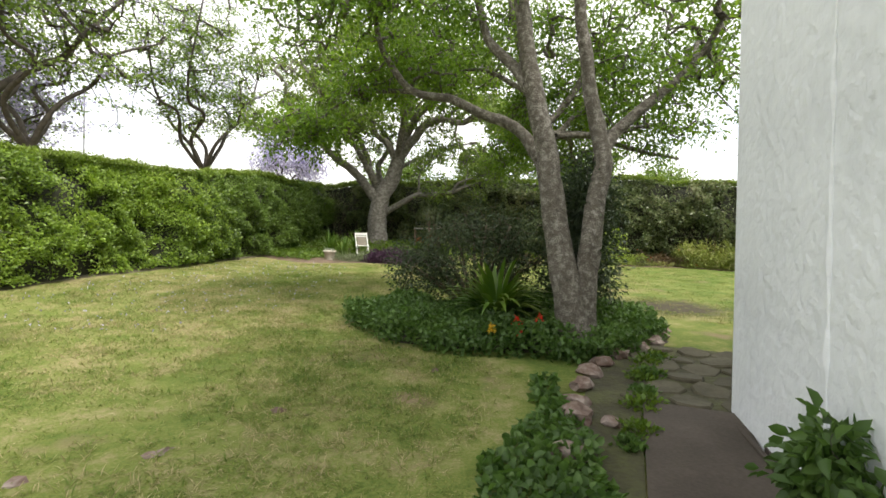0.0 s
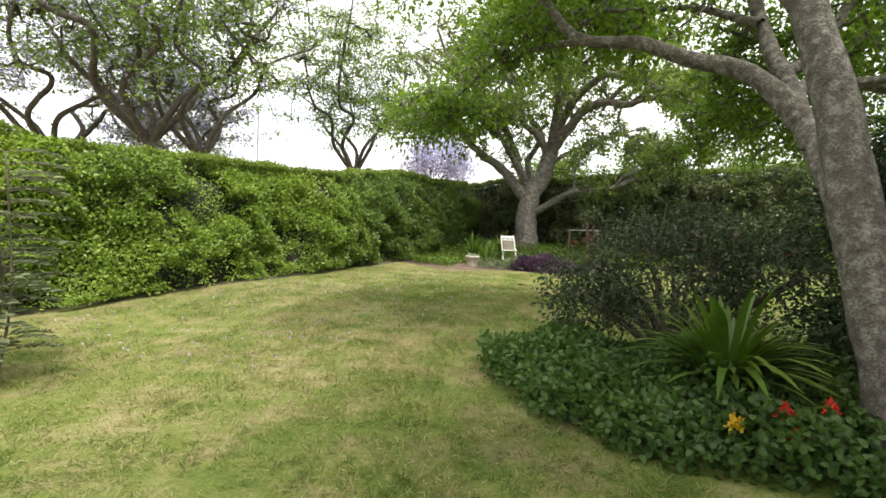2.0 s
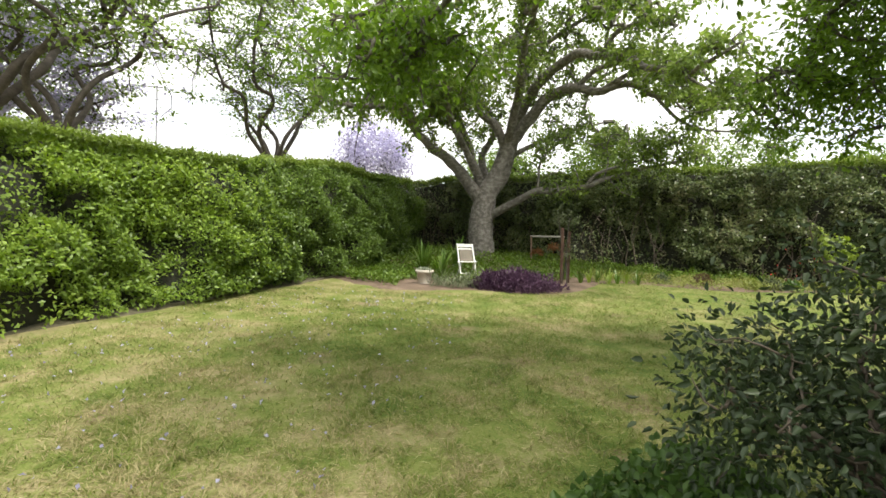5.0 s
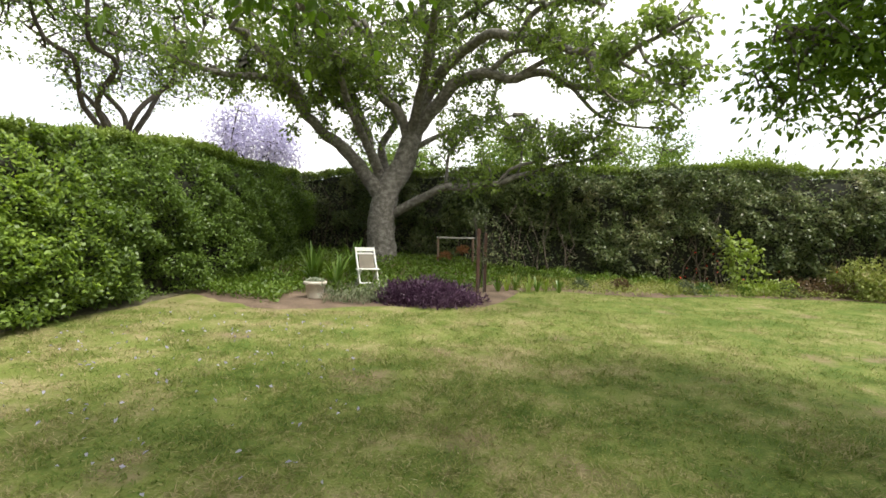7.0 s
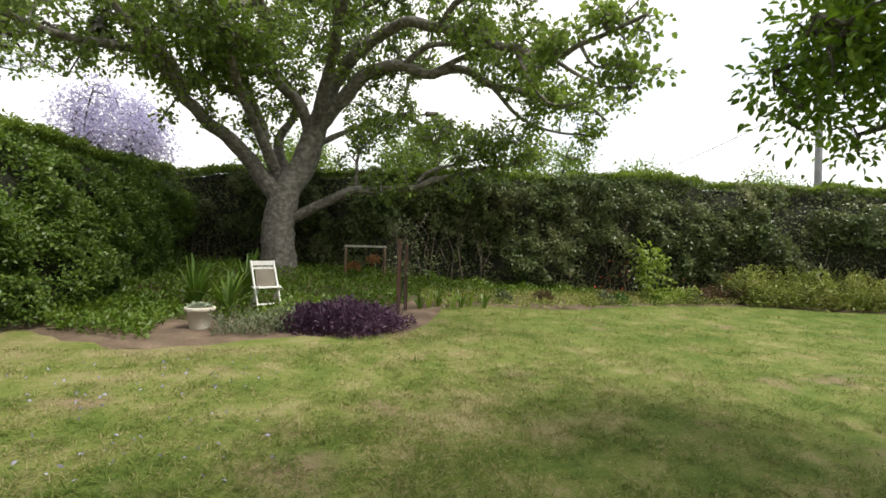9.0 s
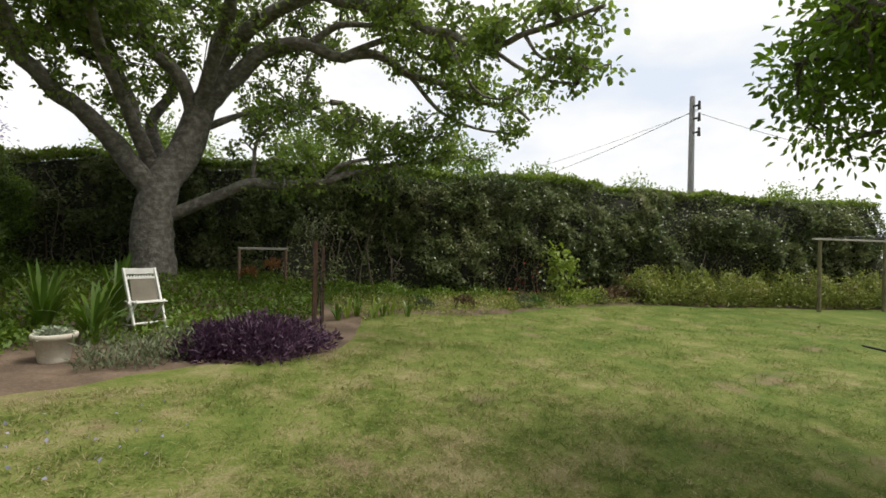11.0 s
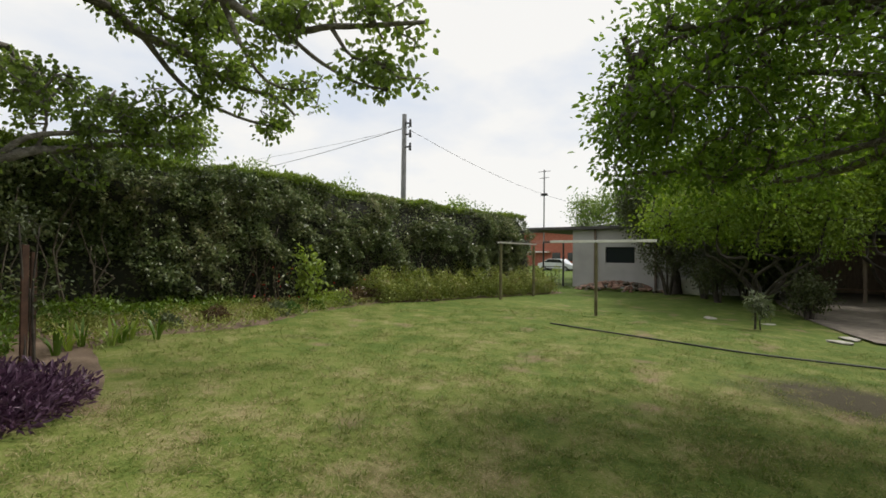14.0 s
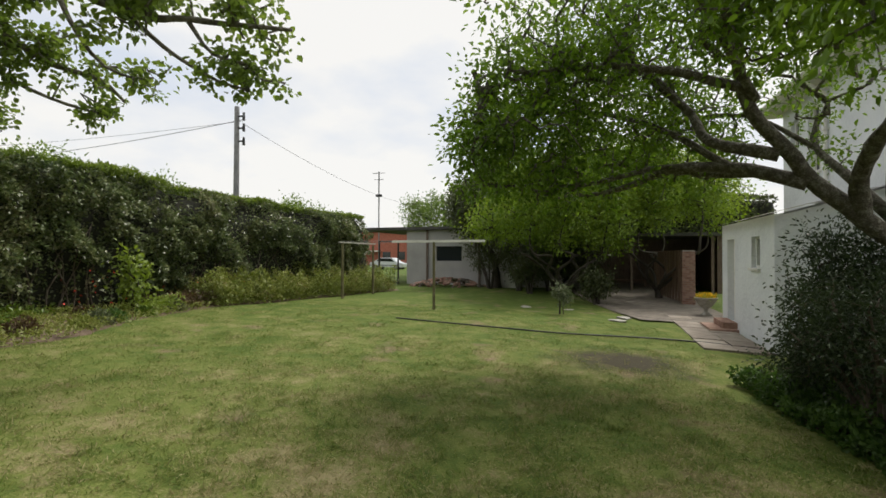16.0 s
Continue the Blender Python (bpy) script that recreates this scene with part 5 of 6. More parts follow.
# ---- garden furniture ----
def folding_chair():
    t = thing("folding_chair", pose(-2.22, 16.85, float(bed_z(-2.22, 16.85)) + 0.005, 0, 0, 24), "white slatted folding garden chair with a canvas back", "chair")
    # front is minus y
    for x in (-0.2, 0.2):
        part("leg", plank((x, -0.24, 0), (x, 0.17, 0.88), 0.045, 0.028, (0, 1, 0)), M_PAINT, t)
        part("leg", plank((x * 0.87, 0.26, 0), (x * 0.87, -0.19, 0.46), 0.04, 0.026, (0, 1, 0)), M_PAINT, t)
    part("top_rail", plank((-0.2, 0.165, 0.84), (0.2, 0.165, 0.84), 0.08, 0.03), M_PAINT, t)
    bm = bmesh.new()
    for k in range(9):
        box(-0.16 + k * 0.036, 0.12, 0.765, -0.148 + k * 0.036, 0.135, 0.79, bm=bm)
    part("spindle_row", bm, M_PAINT, t)
    part("back_rail", plank((-0.2, 0.125, 0.75), (0.2, 0.125, 0.75), 0.035, 0.025), M_PAINT, t)
    part("backrest", plank((0, 0.065, 0.74), (0, -0.025, 0.45), 0.33, 0.012, (1, 0, 0)), M_CANVAS, t, "faded grey canvas panel")
    for k in range(5):
        part("seat_slat", plank((-0.2, -0.2 + k * 0.075, 0.44), (0.2, -0.2 + k * 0.075, 0.44), 0.018, 0.058), M_PAINT, t)
    part("stretcher", bar((-0.19, -0.17, 0.16), (0.19, -0.17, 0.16), 0.014), M_PAINT, t)
    part("stretcher", bar((-0.17, 0.2, 0.1), (0.17, 0.2, 0.1), 0.012), M_PAINT, t)
    for x in (-0.235, 0.235):
        part("arm_peg", bar((x, -0.06, 0.43), (x * 0.85, -0.06, 0.43), 0.016), M_PAINT, t)


folding_chair()


def tuft(parent, n, c, r, size, wide, material, name="leaves", up=0.6, h=0.2, rich=True, dome=True):
    """A rounded mass of small leaves, c its foot, r its reach, h its height."""
    d = unit(np.abs(rng.normal(size=(n, 3))) * np.sign(rng.normal(size=(n, 3)) + np.array((0, 0, 9))))
    k = rng.random(n) ** 0.4
    P = np.array(c) + d * np.array((r, r, h)) * k[:, None] * (0.85 + 0.3 * np.array([noise.noise(Vector(q * 2.7) + Vector(c)) for q in d]))[:, None]
    return leaf_object(name, P, unit(d + rng.normal(size=(n, 3)) * 0.7 + np.array((0, 0, up * 0.5))), scatter_dirs(n, 1.0), size * rng.uniform(0.6, 1.3, n), size * wide, material, parent, rich)


def clay_pot():
    x, y = -3.02, 15.4
    t = thing("plant_pot", pose(x, y, float(bed_z(x, y)) - 0.01), "cream clay pot with a rolled rim and a trailing pale plant", "plant pot")
    part("body", lathe([(0.0, 0.0), (0.125, 0.0), (0.135, 0.03), (0.17, 0.25), (0.198, 0.255), (0.205, 0.3), (0.19, 0.312), (0.175, 0.305), (0.165, 0.275), (0.0, 0.275)]), M_POT, t)
    tuft(t, 420, (0, 0, 0.27), 0.2, 0.05, 0.5, M_PALE, "pale_plant", 0.4, 0.09)


clay_pot()


def purple_plant():
    x, y = -1.0, 15.25
    z = float(bed_z(x, y))
    t = thing("purple_plant", pose(x, y, z), "low spreading mound of dark purple leaves", "plant")
    for cx, cy, r, h, n in ((0, 0, 0.75, 0.5, 3600), (-0.5, 0.05, 0.55, 0.42, 2200), (0.45, 0.0, 0.5, 0.38, 1200), (0.85, 0.3, 0.3, 0.2, 160), (-0.8, 0.05, 0.3, 0.2, 260)):
        tuft(t, n, (cx, cy, -0.02), r, 0.078, 0.34, M_PURPLE, "foliage", 0.9, h)


purple_plant()


def strap_plant(name, x, y, z, n, length, width, label, material=M_STRAP, spread=1.0, flowers=()):
    """Arching strap leaves from one crown, each a part."""
    t = thing(name, pose(x, y, z), label, "plant")
    for k in range(n):
        a, lean = rng.uniform(0, 2 * math.pi), rng.uniform(0.3, 1.1) * spread
        ln, w = length * rng.uniform(0.65, 1.15), width * rng.uniform(0.8, 1.2)
        dx, dy = math.cos(a), math.sin(a)
        v, f = [], []
        for i in range(8):
            s = i / 7
            out = ln * (s * 0.35 * lean + 0.55 * lean * s * s)
            up = ln * (s * (1.05 - 0.25 * lean) - 0.62 * lean * s ** 2.4)
            hw = w * 0.5 * (0.75 + 0.6 * s) * (1 - s ** 5) + 0.001
            px, py = dx * (0.04 + out), dy * (0.04 + out)
            for q in (-1, 0, 1):
                v.append((px - dy * hw * q, py + dx * hw * q, up + (0.22 * hw if q else 0)))
        for i in range(7):
            for q in (0, 1):
                f.append((i * 3 + q, i * 3 + q + 1, i * 3 + q + 4, i * 3 + q + 3))
        put(new("leaf", mesh_of("leaf", v, f, material, True)), t)
    for fx, fy, fz, mm, nn in flowers:
        part("flower_stalk", bar((fx * 0.5, fy * 0.5, 0.02), (fx, fy, fz), 0.008, 6), M_STRAP, t)
        tuft(t, nn, (fx, fy, fz - 0.04), 0.04, 0.04, 0.6, mm, "flower", 0.6, 0.09)
    return t


strap_plant("clivia", 0.84, 5.85, 0.54, 150, 0.98, 0.05, "clump of glossy strap leaves with red and yellow flowers", spread=0.85, flowers=((0.16, -0.72, 0.03, M_RED, 44), (0.14, -0.66, 0.16, M_RED, 34), (0.4, -0.54, 0.18, M_RED, 24), (-0.14, -0.76, 0.1, M_YELLOW, 40)))
strap_plant("agapanthus", -2.75, 16.3, float(bed_z(-2.75, 16.3)), 30, 0.95, 0.045, "upright green strap-leaved clump behind the pot", spread=0.7)
strap_plant("agapanthus", -2.55, 17.6, float(bed_z(-2.55, 17.6)), 44, 1.05, 0.055, "upright green strap-leaved clump behind the chair", spread=0.55)
strap_plant("agapanthus", -3.3, 16.9, float(bed_z(-3.3, 16.9)), 36, 0.95, 0.055, "upright green strap-leaved clump under the hedge", spread=0.55)
for k in range(7):
    qx, qy = 0.55 + 0.22 * k, 16.9 + 0.12 * (k % 3)
    strap_plant("iris_clump", qx, qy, float(bed_z(qx, qy)), 12, 0.42, 0.03, "small clump of sword-shaped green leaves", M_LIME if k % 2 else M_STRAP, 0.6)


def shrub(name, x, y, z, label, blobs, leaf, size, wide, per, spread, stems=10, tip=0.004, bark=M_BARKD, wander=0.12, category="shrub", rich=True):
    """A many-stemmed bush."""
    t = thing(name, pose(x, y, z), label, category)
    targets = np.concatenate([blob_targets(n, c, r, -0.8, 0.3) for n, c, r in blobs])
    lines = []
    for k in range(stems):
        a = 2 * math.pi * k / stems + rng.uniform(-0.2, 0.2)
        n, c, r = blobs[k % len(blobs)]
        end = np.array(c) + np.array((math.cos(a) * r[0], math.sin(a) * r[1], 0.1 * r[2])) * 0.45
        lines.append((spline([(0.08 * math.cos(a), 0.08 * math.sin(a), -0.05), tuple(end * np.array((0.45, 0.45, 0.5))), tuple(end)], 0.12), None))
    lines = [(l, np.linspace(tip * 4.5, tip * 2, len(l))) for l, _ in lines]
    wood_part("stem_mass", [l for l, _ in lines], [r for _, r in lines], bark, t, 6)
    chains, rads = grow(lines, targets, wander, tip * 0.6)
    wood_part("twig_mass", chains, rads, bark, t, 4)
    P, D, N, L, W = crown_leaves(chains, per, spread, size, wide, 0.6)
    leaf_object("foliage", P, D, N, L, W, leaf, t, rich)
    return t


shrub("dark_shrub", 0.7, 6.95, 0.55, "open twiggy dark small-leaved shrub under the tree", [
    (130, (0.0, 0.0, 0.75), (1.05, 0.55, 0.78)), (60, (0.75, 0.05, 0.8), (0.65, 0.5, 0.75)), (70, (-0.75, 0.0, 0.62), (0.6, 0.5, 0.65)), (26, (0.1, 0.0, 1.2), (1.1, 0.4, 0.5))], M_DSHRUB, 0.046, 0.5, 38, 0.09, 26, 0.006, M_TWIG)
shrub("leafy_shrub", 1.98, 6.3, 0.5, "dark small-leaved shrub beside the leaning trunk", [(120, (0.0, -0.1, 0.9), (0.42, 0.9, 0.9)), (60, (0.1, 0.3, 0.5), (0.5, 0.65, 0.5)), (110, (0.0, -0.1, 1.55), (0.42, 0.9, 0.75))], M_DSHRUB, 0.055, 0.45, 44, 0.10, 10)
shrub("potted_shrub", 1.74, 1.93, 0.22, "green leafy shrub at the foot of the white wall", [(44, (0, 0, 0.32), (0.24, 0.22, 0.26))], M_IVY, 0.075, 0.6, 26, 0.055, 7, 0.003)
shrub("rose_sapling", 0.12, 16.65, 0.98, "thin straggling rose tied to the posts", [(16, (-0.05, 0, 1.5), (0.35, 0.3, 0.3)), (8, (0.1, 0, 0.8), (0.2, 0.2, 0.4))], M_SHRUB, 0.07, 0.5, 14, 0.08, 3, 0.004)
shrub("lime_sapling", 6.85, 18.0, 0.98, "light yellow-green sapling in front of the hedge", [(26, (0, 0, 0.55), (0.6, 0.4, 0.5)), (10, (-0.25, 0, 1.1), (0.15, 0.15, 0.45)), (8, (0.3, 0, 0.95), (0.15, 0.15, 0.25))], M_LIME, 0.11, 0.7, 9, 0.09, 5, 0.004)
for qx, qy, qh in shrub_spots:
    shrub("dark_shrub", qx, qy, float(gz(qx, qy)), "dark many-stemmed shrub in the shade by the drive", [(60, (0, 0, qh * 0.75), (qh * 0.6, qh * 0.6, qh * 0.5)), (24, (0.2, 0.1, qh * 0.45), (qh * 0.4, qh * 0.4, qh * 0.3))], M_SHRUB, 0.1, 0.5, 22, 0.12, 7, 0.012)
shrub("small_sapling", 10.7, 7.8, 0.48, "small grey-green sapling standing in the lawn", [(16, (0, 0, 0.6), (0.3, 0.3, 0.4))], M_GREY, 0.1, 0.45, 22, 0.08, 3, 0.004)


def frond_sapling():
    x, y = -4.85, 4.85
    t = thing("feathery_sapling", pose(x, y, float(gz(x, y)) - 0.02), "young sapling with feathery grey-green fronds", "sapling")
    lines = [spline([(0.05 * k, 0, 0), (0.12 * k - 0.05, 0.05, 0.8), (0.2 * k - 0.1, 0.05 - 0.06 * k, 1.5 + 0.2 * k)], 0.1) for k in range(3)]
    wood_part("stem_mass", lines, [np.linspace(0.013, 0.005, len(l)) for l in lines], M_TWIG, t, 6)
    chains, P, D = [], [], []
    for l in lines:
        for q in l[3:]:
            for _ in range(2):
                a = rng.uniform(0, 6.28)
                ln = rng.uniform(0.3, 0.5)
                s = np.linspace(0, 1, 9)[:, None]
                way = np.array((math.cos(a), math.sin(a), 0.35))
                c = q + way * ln * s + np.array((0, 0, -0.35)) * ln * s * s
                chains.append(c)
                side = np.array((-math.sin(a), math.cos(a), 0))
                for i in range(2, 9):
                    for sg in (-1, 1):
                        P.append(c[i])
                        D.append(side * sg + way * 0.5)
    wood_part("frond_stalk_mass", chains, [np.linspace(0.004, 0.002, 9)] * len(chains), M_TWIG, t, 4)
    n = len(P)
    leaf_object("frond_mass", np.array(P), np.array(D), scatter_dirs(n, 2.5), rng.uniform(0.07, 0.12, n), 0.034, M_GREY, t, True)


frond_sapling()


# ---- low planting, uncountable ----
def carpet(name, label, n, sampler, material, size, wide, height, zfun, up=0.8, rich=True, category="ground cover"):
    """A low carpet of leaves over a stretch of ground."""
    xy = sampler(n)
    n = len(xy)
    P = np.stack([xy[:, 0], xy[:, 1], zfun(xy[:, 0], xy[:, 1]) + height * rng.random(n) * (0.55 + 0.9 * np.array([max(0, 0.5 + noise.noise(Vector((a * 1.9, b * 1.9, 5)))) for a, b in xy]))], axis=1)
    d = rng.normal(size=(n, 3)) + np.array((0, 0, up))
    ob = leaf_object(name, P, d, scatter_dirs(n, 1.8), size * rng.uniform(0.6, 1.35, n), size * wide, material, None, rich and xy[:, 1].max() < 9)
    return tagged(ob, label, category, kind="stuff")


def poly_sampler(poly):
    """Random points within a plan outline with a ragged edge."""
    p = np.array(poly)

    def draw(n):
        q = np.stack([rng.uniform(p[:, 0].min(), p[:, 0].max(), n * 3), rng.uniform(p[:, 1].min(), p[:, 1].max(), n * 3)], axis=1)
        w = q + 0.12 * np.array([(noise.noise(Vector((a * 2.5, b * 2.5, 1))), noise.noise(Vector((a * 2.5, b * 2.5, 7)))) for a, b in q])
        inside = np.zeros(len(q), bool)
        j = len(p) - 1
        for i in range(len(p)):
            hit = (p[i, 1] > w[:, 1]) != (p[j, 1] > w[:, 1])
            inside ^= hit & (w[:, 0] < (p[j, 0] - p[i, 0]) * (w[:, 1] - p[i, 1]) / (p[j, 1] - p[i, 1] + 1e-12) + p[i, 0])
            j = i
        return q[inside][:n]
    return draw


def mound_z(x, y):
    r = np.minimum(1, np.hypot((x - 1.1) / 1.95, (y - 6.1) / 1.2))
    return gz(x, y) + 0.16 * (1 - r * r)


def strip_sampler(x0, x1, near, far):
    """Points in the hedge bed between two distances from its lawn edge."""
    def draw(n):
        x = rng.uniform(x0, x1, n)
        e = np.interp(x, BED[:, 0], BED[:, 1])
        return np.stack([x, e + rng.uniform(near, far, n)], axis=1)
    return draw


carpet("ivy_cover", "broad-leaved green ground cover round the tree", 24000, poly_sampler([(-1.1, 6.6), (-0.5, 5.5), (0.3, 4.95), (1.0, 4.85), (1.45, 4.6), (2.1, 4.95), (2.9, 5.8), (3.1, 7.0), (1.6, 7.3), (0.4, 7.4), (-0.4, 7.6), (-0.9, 7.3)]), M_IVY, 0.054, 0.85, 0.24, mound_z)
carpet("ivy_cover", "green ground cover spilling along the stone edging", 2200, poly_sampler([(0.2, 2.3), (0.5, 3.0), (0.85, 3.5), (0.95, 4.2), (1.15, 4.1), (1.0, 3.4), (1.0, 2.5), (0.95, 1.6), (0.2, 1.5)]), M_IVY, 0.06, 0.9, 0.09, gz)
carpet("low_green_cover", "bright green low plants under the hedge", 30000, strip_sampler(-4.6, 6.0, 1.7, 7.4), M_COVER, 0.085, 0.5, 0.2, bed_z)
carpet("low_green_cover", "green creeping cover at the foot of the side hedge", 3200, strip_sampler(-5.3, -3.5, 0.3, 2.6), M_COVER, 0.08, 0.5, 0.16, bed_z)
carpet("low_green_cover", "mixed low green plants along the bed edge", 9000, strip_sampler(0.9, 9.0, -0.1, 2.2), M_BORDER, 0.065, 0.4, 0.13, bed_z)
carpet("flower_border", "knee-high border of yellowish green and rusty leaves", 22000, strip_sampler(9.2, 18.3, -0.2, 1.1), M_BORDER, 0.085, 0.6, 0.75, bed_z)
carpet("rusty_border", "rusty red low plants between the border clumps", 1800, strip_sampler(7.8, 9.6, 0.1, 1.2), M_RUST, 0.075, 0.5, 0.35, bed_z)
carpet("yellow_border", "yellow-green low clumps by the sapling", 1200, strip_sampler(6.6, 8.0, 0.05, 0.8), M_LIME, 0.07, 0.6, 0.3, bed_z)
carpet("grey_herbs", "soft grey-green herbs beside the pot", 1100, poly_sampler([(-2.85, 14.75), (-2.3, 14.7), (-1.75, 15.0), (-1.8, 15.6), (-2.4, 15.7), (-2.8, 15.4)]), M_GREY, 0.09, 0.2, 0.24, bed_z, 1.6)
carpet("fallen_blossom", "fallen violet blossom scattered on the lawn", 420, poly_sampler([(-6.6, 6.0), (-5.8, 11.0), (-4.6, 13.8), (-2.0, 13.6), (-1.8, 8.0), (-3.0, 5.5)]), M_JACF, 0.035, 0.7, 0.03, lambda x, y: gz(x, y) + 0.035, 0.2, category="flowers")
carpet("red_blossom", "scattered small red flowers in the border", 130, strip_sampler(5.5, 17.5, 0.4, 1.8), M_RED, 0.05, 0.8, 0.8, bed_z, category="flowers")


for k in range(15):
    cx = 1.5 + 0.52 * k + rng.uniform(-0.15, 0.15)
    cy = float(np.interp(cx, BED[:, 0], BED[:, 1])) + rng.uniform(0.15, 1.5)
    cr = rng.uniform(0.18, 0.34)
    bp = thing("bedding_plant", pose(cx, cy, float(bed_z(cx, cy)) - 0.01), "low rounded leafy bedding plant in the border", "plant", "bedding plants")
    tuft(bp, 420, (0, 0, 0), cr, 0.075, 0.5, (M_COVER, M_BORDER, M_GREY, M_IVY, M_RUST)[k % 5], "foliage", 0.7, cr * rng.uniform(0.8, 1.3), False)


def hedge_foot():
    """A strip of leaf litter and dry soil along the side hedge."""
    verts, faces = [], []
    for i, (x, y) in enumerate(SIDE[:30]):
        for j in range(4):
            xx = x - 0.4 + 0.19 * j + ((0.16 * noise.noise(Vector((y * 2.7, j, 0))) + 0.1 * noise.noise(Vector((y * 8.1, j, 3))) - max(0, i - 22) * 0.05) if j == 3 else 0)
            verts.append((xx, y, float(gz(xx, y)) + (0.03, 0.035, 0.026, -0.03)[j]))
    for i in range(len(verts) // 4 - 1):
        for j in range(3):
            faces.append((i * 4 + j, i * 4 + j + 1, (i + 1) * 4 + j + 1, (i + 1) * 4 + j))
    tagged(new("hedge_foot", mesh_of("hedge_foot", verts, faces, M_LITTER, True)), "dry soil and leaf litter along the hedge foot", "soil", kind="structure")


hedge_foot()


# ---- poles and frames in the bed ----
def rusty_posts():
    t = thing("plant_stake", pose(0.06, 16.6, 0.9), "pair of rusty steel stakes", "stake")
    part("stake", plank((0, 0, 0), (0.0, 0, 1.38), 0.07, 0.03, (1, 0, 0)), M_RUSTM, t)
    part("stake", plank((0.18, 0.18, 0), (0.18, 0.18, 1.3), 0.06, 0.03, (1, 0, 0)), M_RUSTM, t)


rusty_posts()


def hanging_frame():
    z = float(bed_z(0, 20.0)) - 0.05
    t = thing("hanging_frame", pose(0, 20.05, z), "small wooden frame hung with dry orange fern baskets", "plant stand")
    h = 2.14 - z
    part("post", bar((-0.49, 0, 0), (-0.49, 0, h), 0.03), M_FWOOD, t)
    part("post", bar((0.47, 0, 0), (0.47, 0, h), 0.03), M_FWOOD, t)
    part("top_rail", plank((-0.53, 0, h), (0.51, 0, h), 0.05, 0.05), M_PALEW, t)
    for x, dz in ((-0.3, 0.35), (0.2, 0.5)):
        tuft(t, 130, (x, -0.05, dz), 0.15, 0.12, 0.15, M_ORANGE, "dry_fern", 0.3, 0.16)


hanging_frame()


def clothes_line():
    t = thing("clothes_line", pose(0, 0, 0), "old timber clothes line with mossy posts and pale cross bars", "clothes line")
    A, B, C = (13.5, 14.95), (16.0, 14.3), (10.75, 11.54)
    for (x, y), h, r in ((A, 1.98, 0.055), (B, 1.98, 0.055), (C, 2.02, 0.045)):
        z = float(gz(x, y))
        part("post", bar((x, y, z - 0.1), (x, y, z + h), r, 10, r * 0.85), M_POSTW, t)
    za, zc = float(gz(*A)) + 2.0, float(gz(*C)) + 2.03
    part("cross_bar", plank((A[0] - 0.25, A[1] + 0.06, za), (B[0] + 0.2, B[1] - 0.05, za), 0.05, 0.07), M_PALEW, t)
    vx, vy = 0.276, 0.961
    part("cross_bar", plank((C[0] + 1.35 * vx, C[1] + 1.35 * vy, zc), (C[0] - 1.55 * vx, C[1] - 1.55 * vy, zc), 0.07, 0.07), M_PAINT, t)
    for k in range(3):
        f = k / 2
        a = (A[0] + (B[0] - A[0]) * f, A[1] + (B[1] - A[1]) * f, za + 0.03)
        c = (C[0] + (1.3 - 2.7 * f) * vx, C[1] + (1.3 - 2.7 * f) * vy, zc + 0.03)
        part("wire", bar(a, c, 0.005, 5), M_STEEL, t)


clothes_line()


def hose():
    pts = [(8.3, 12.35), (7.8, 11.2), (7.2, 9.6), (6.85, 8.6), (6.75, 7.6), (6.7, 6.8), (6.5, 6.0), (6.3, 5.5), (5.9, 5.0), (5.3, 4.95)]
    line = spline([(x, y, float(gz(x, y)) + 0.025) for x, y in pts], 0.12)
    v, f = [], []
    tube(line, np.full(len(line), 0.017), 8, v, f)
    t = tagged(new("garden_hose", mesh_of("garden_hose", v, f, M_RUBBER, True)), "black garden hose lying across the lawn", "hose")


hose()


def rock(name, x, y, z, s, label, material=M_ROCK, parent=None):
    bm = bmesh.new()
    bmesh.ops.create_icosphere(bm, subdivisions=2, radius=1)
    o = Vector((x * 3, y * 3, 0))
    for v in bm.verts:
        d = v.co.normalized()
        v.co = d * (0.85 + 0.5 * noise.noise(d * 1.3 + o))
        v.co = Vector((v.co.x * s[0], v.co.y * s[1], v.co.z * s[2]))
    me = bpy.data.meshes.new(name)
    bm.to_mesh(me)
    bm.free()
    me.materials.append(material)
    ob = new(name, me)
    ob.matrix_world = pose(x, y, z + s[2] * 0.45, 0, 0, 57 * (x + 3 * y))
    return tagged(ob, label, "stone", "stones edging the bed")


for x, y, s in ((0.86, 2.85, 0.17), (1.08, 3.4, 0.19), (1.16, 3.68, 0.15), (1.32, 4.05, 0.17), (1.5, 4.4, 0.18), (1.72, 4.68, 0.17), (2.0, 4.98, 0.19), (2.33, 5.25, 0.2), (2.62, 5.55, 0.18), (2.85, 5.9, 0.2), (3.05, 6.3, 0.2), (1.28, 3.3, 0.12)):
    rock("edging_stone", x, y, float(gz(x, y)), (s * 0.8, s * 0.62, s * 0.45), "rough pinkish edging stone beside the path")
for x, y, s in ((-1.55, 2.9, 0.1), (-1.05, 3.55, 0.08), (0.1, 4.5, 0.07), (-2.1, 2.6, 0.1)):
    rock("lawn_stone", x, y, float(gz(x, y)) - 0.045, (s, s * 0.7, 0.05), "flat stone sunk in the lawn")


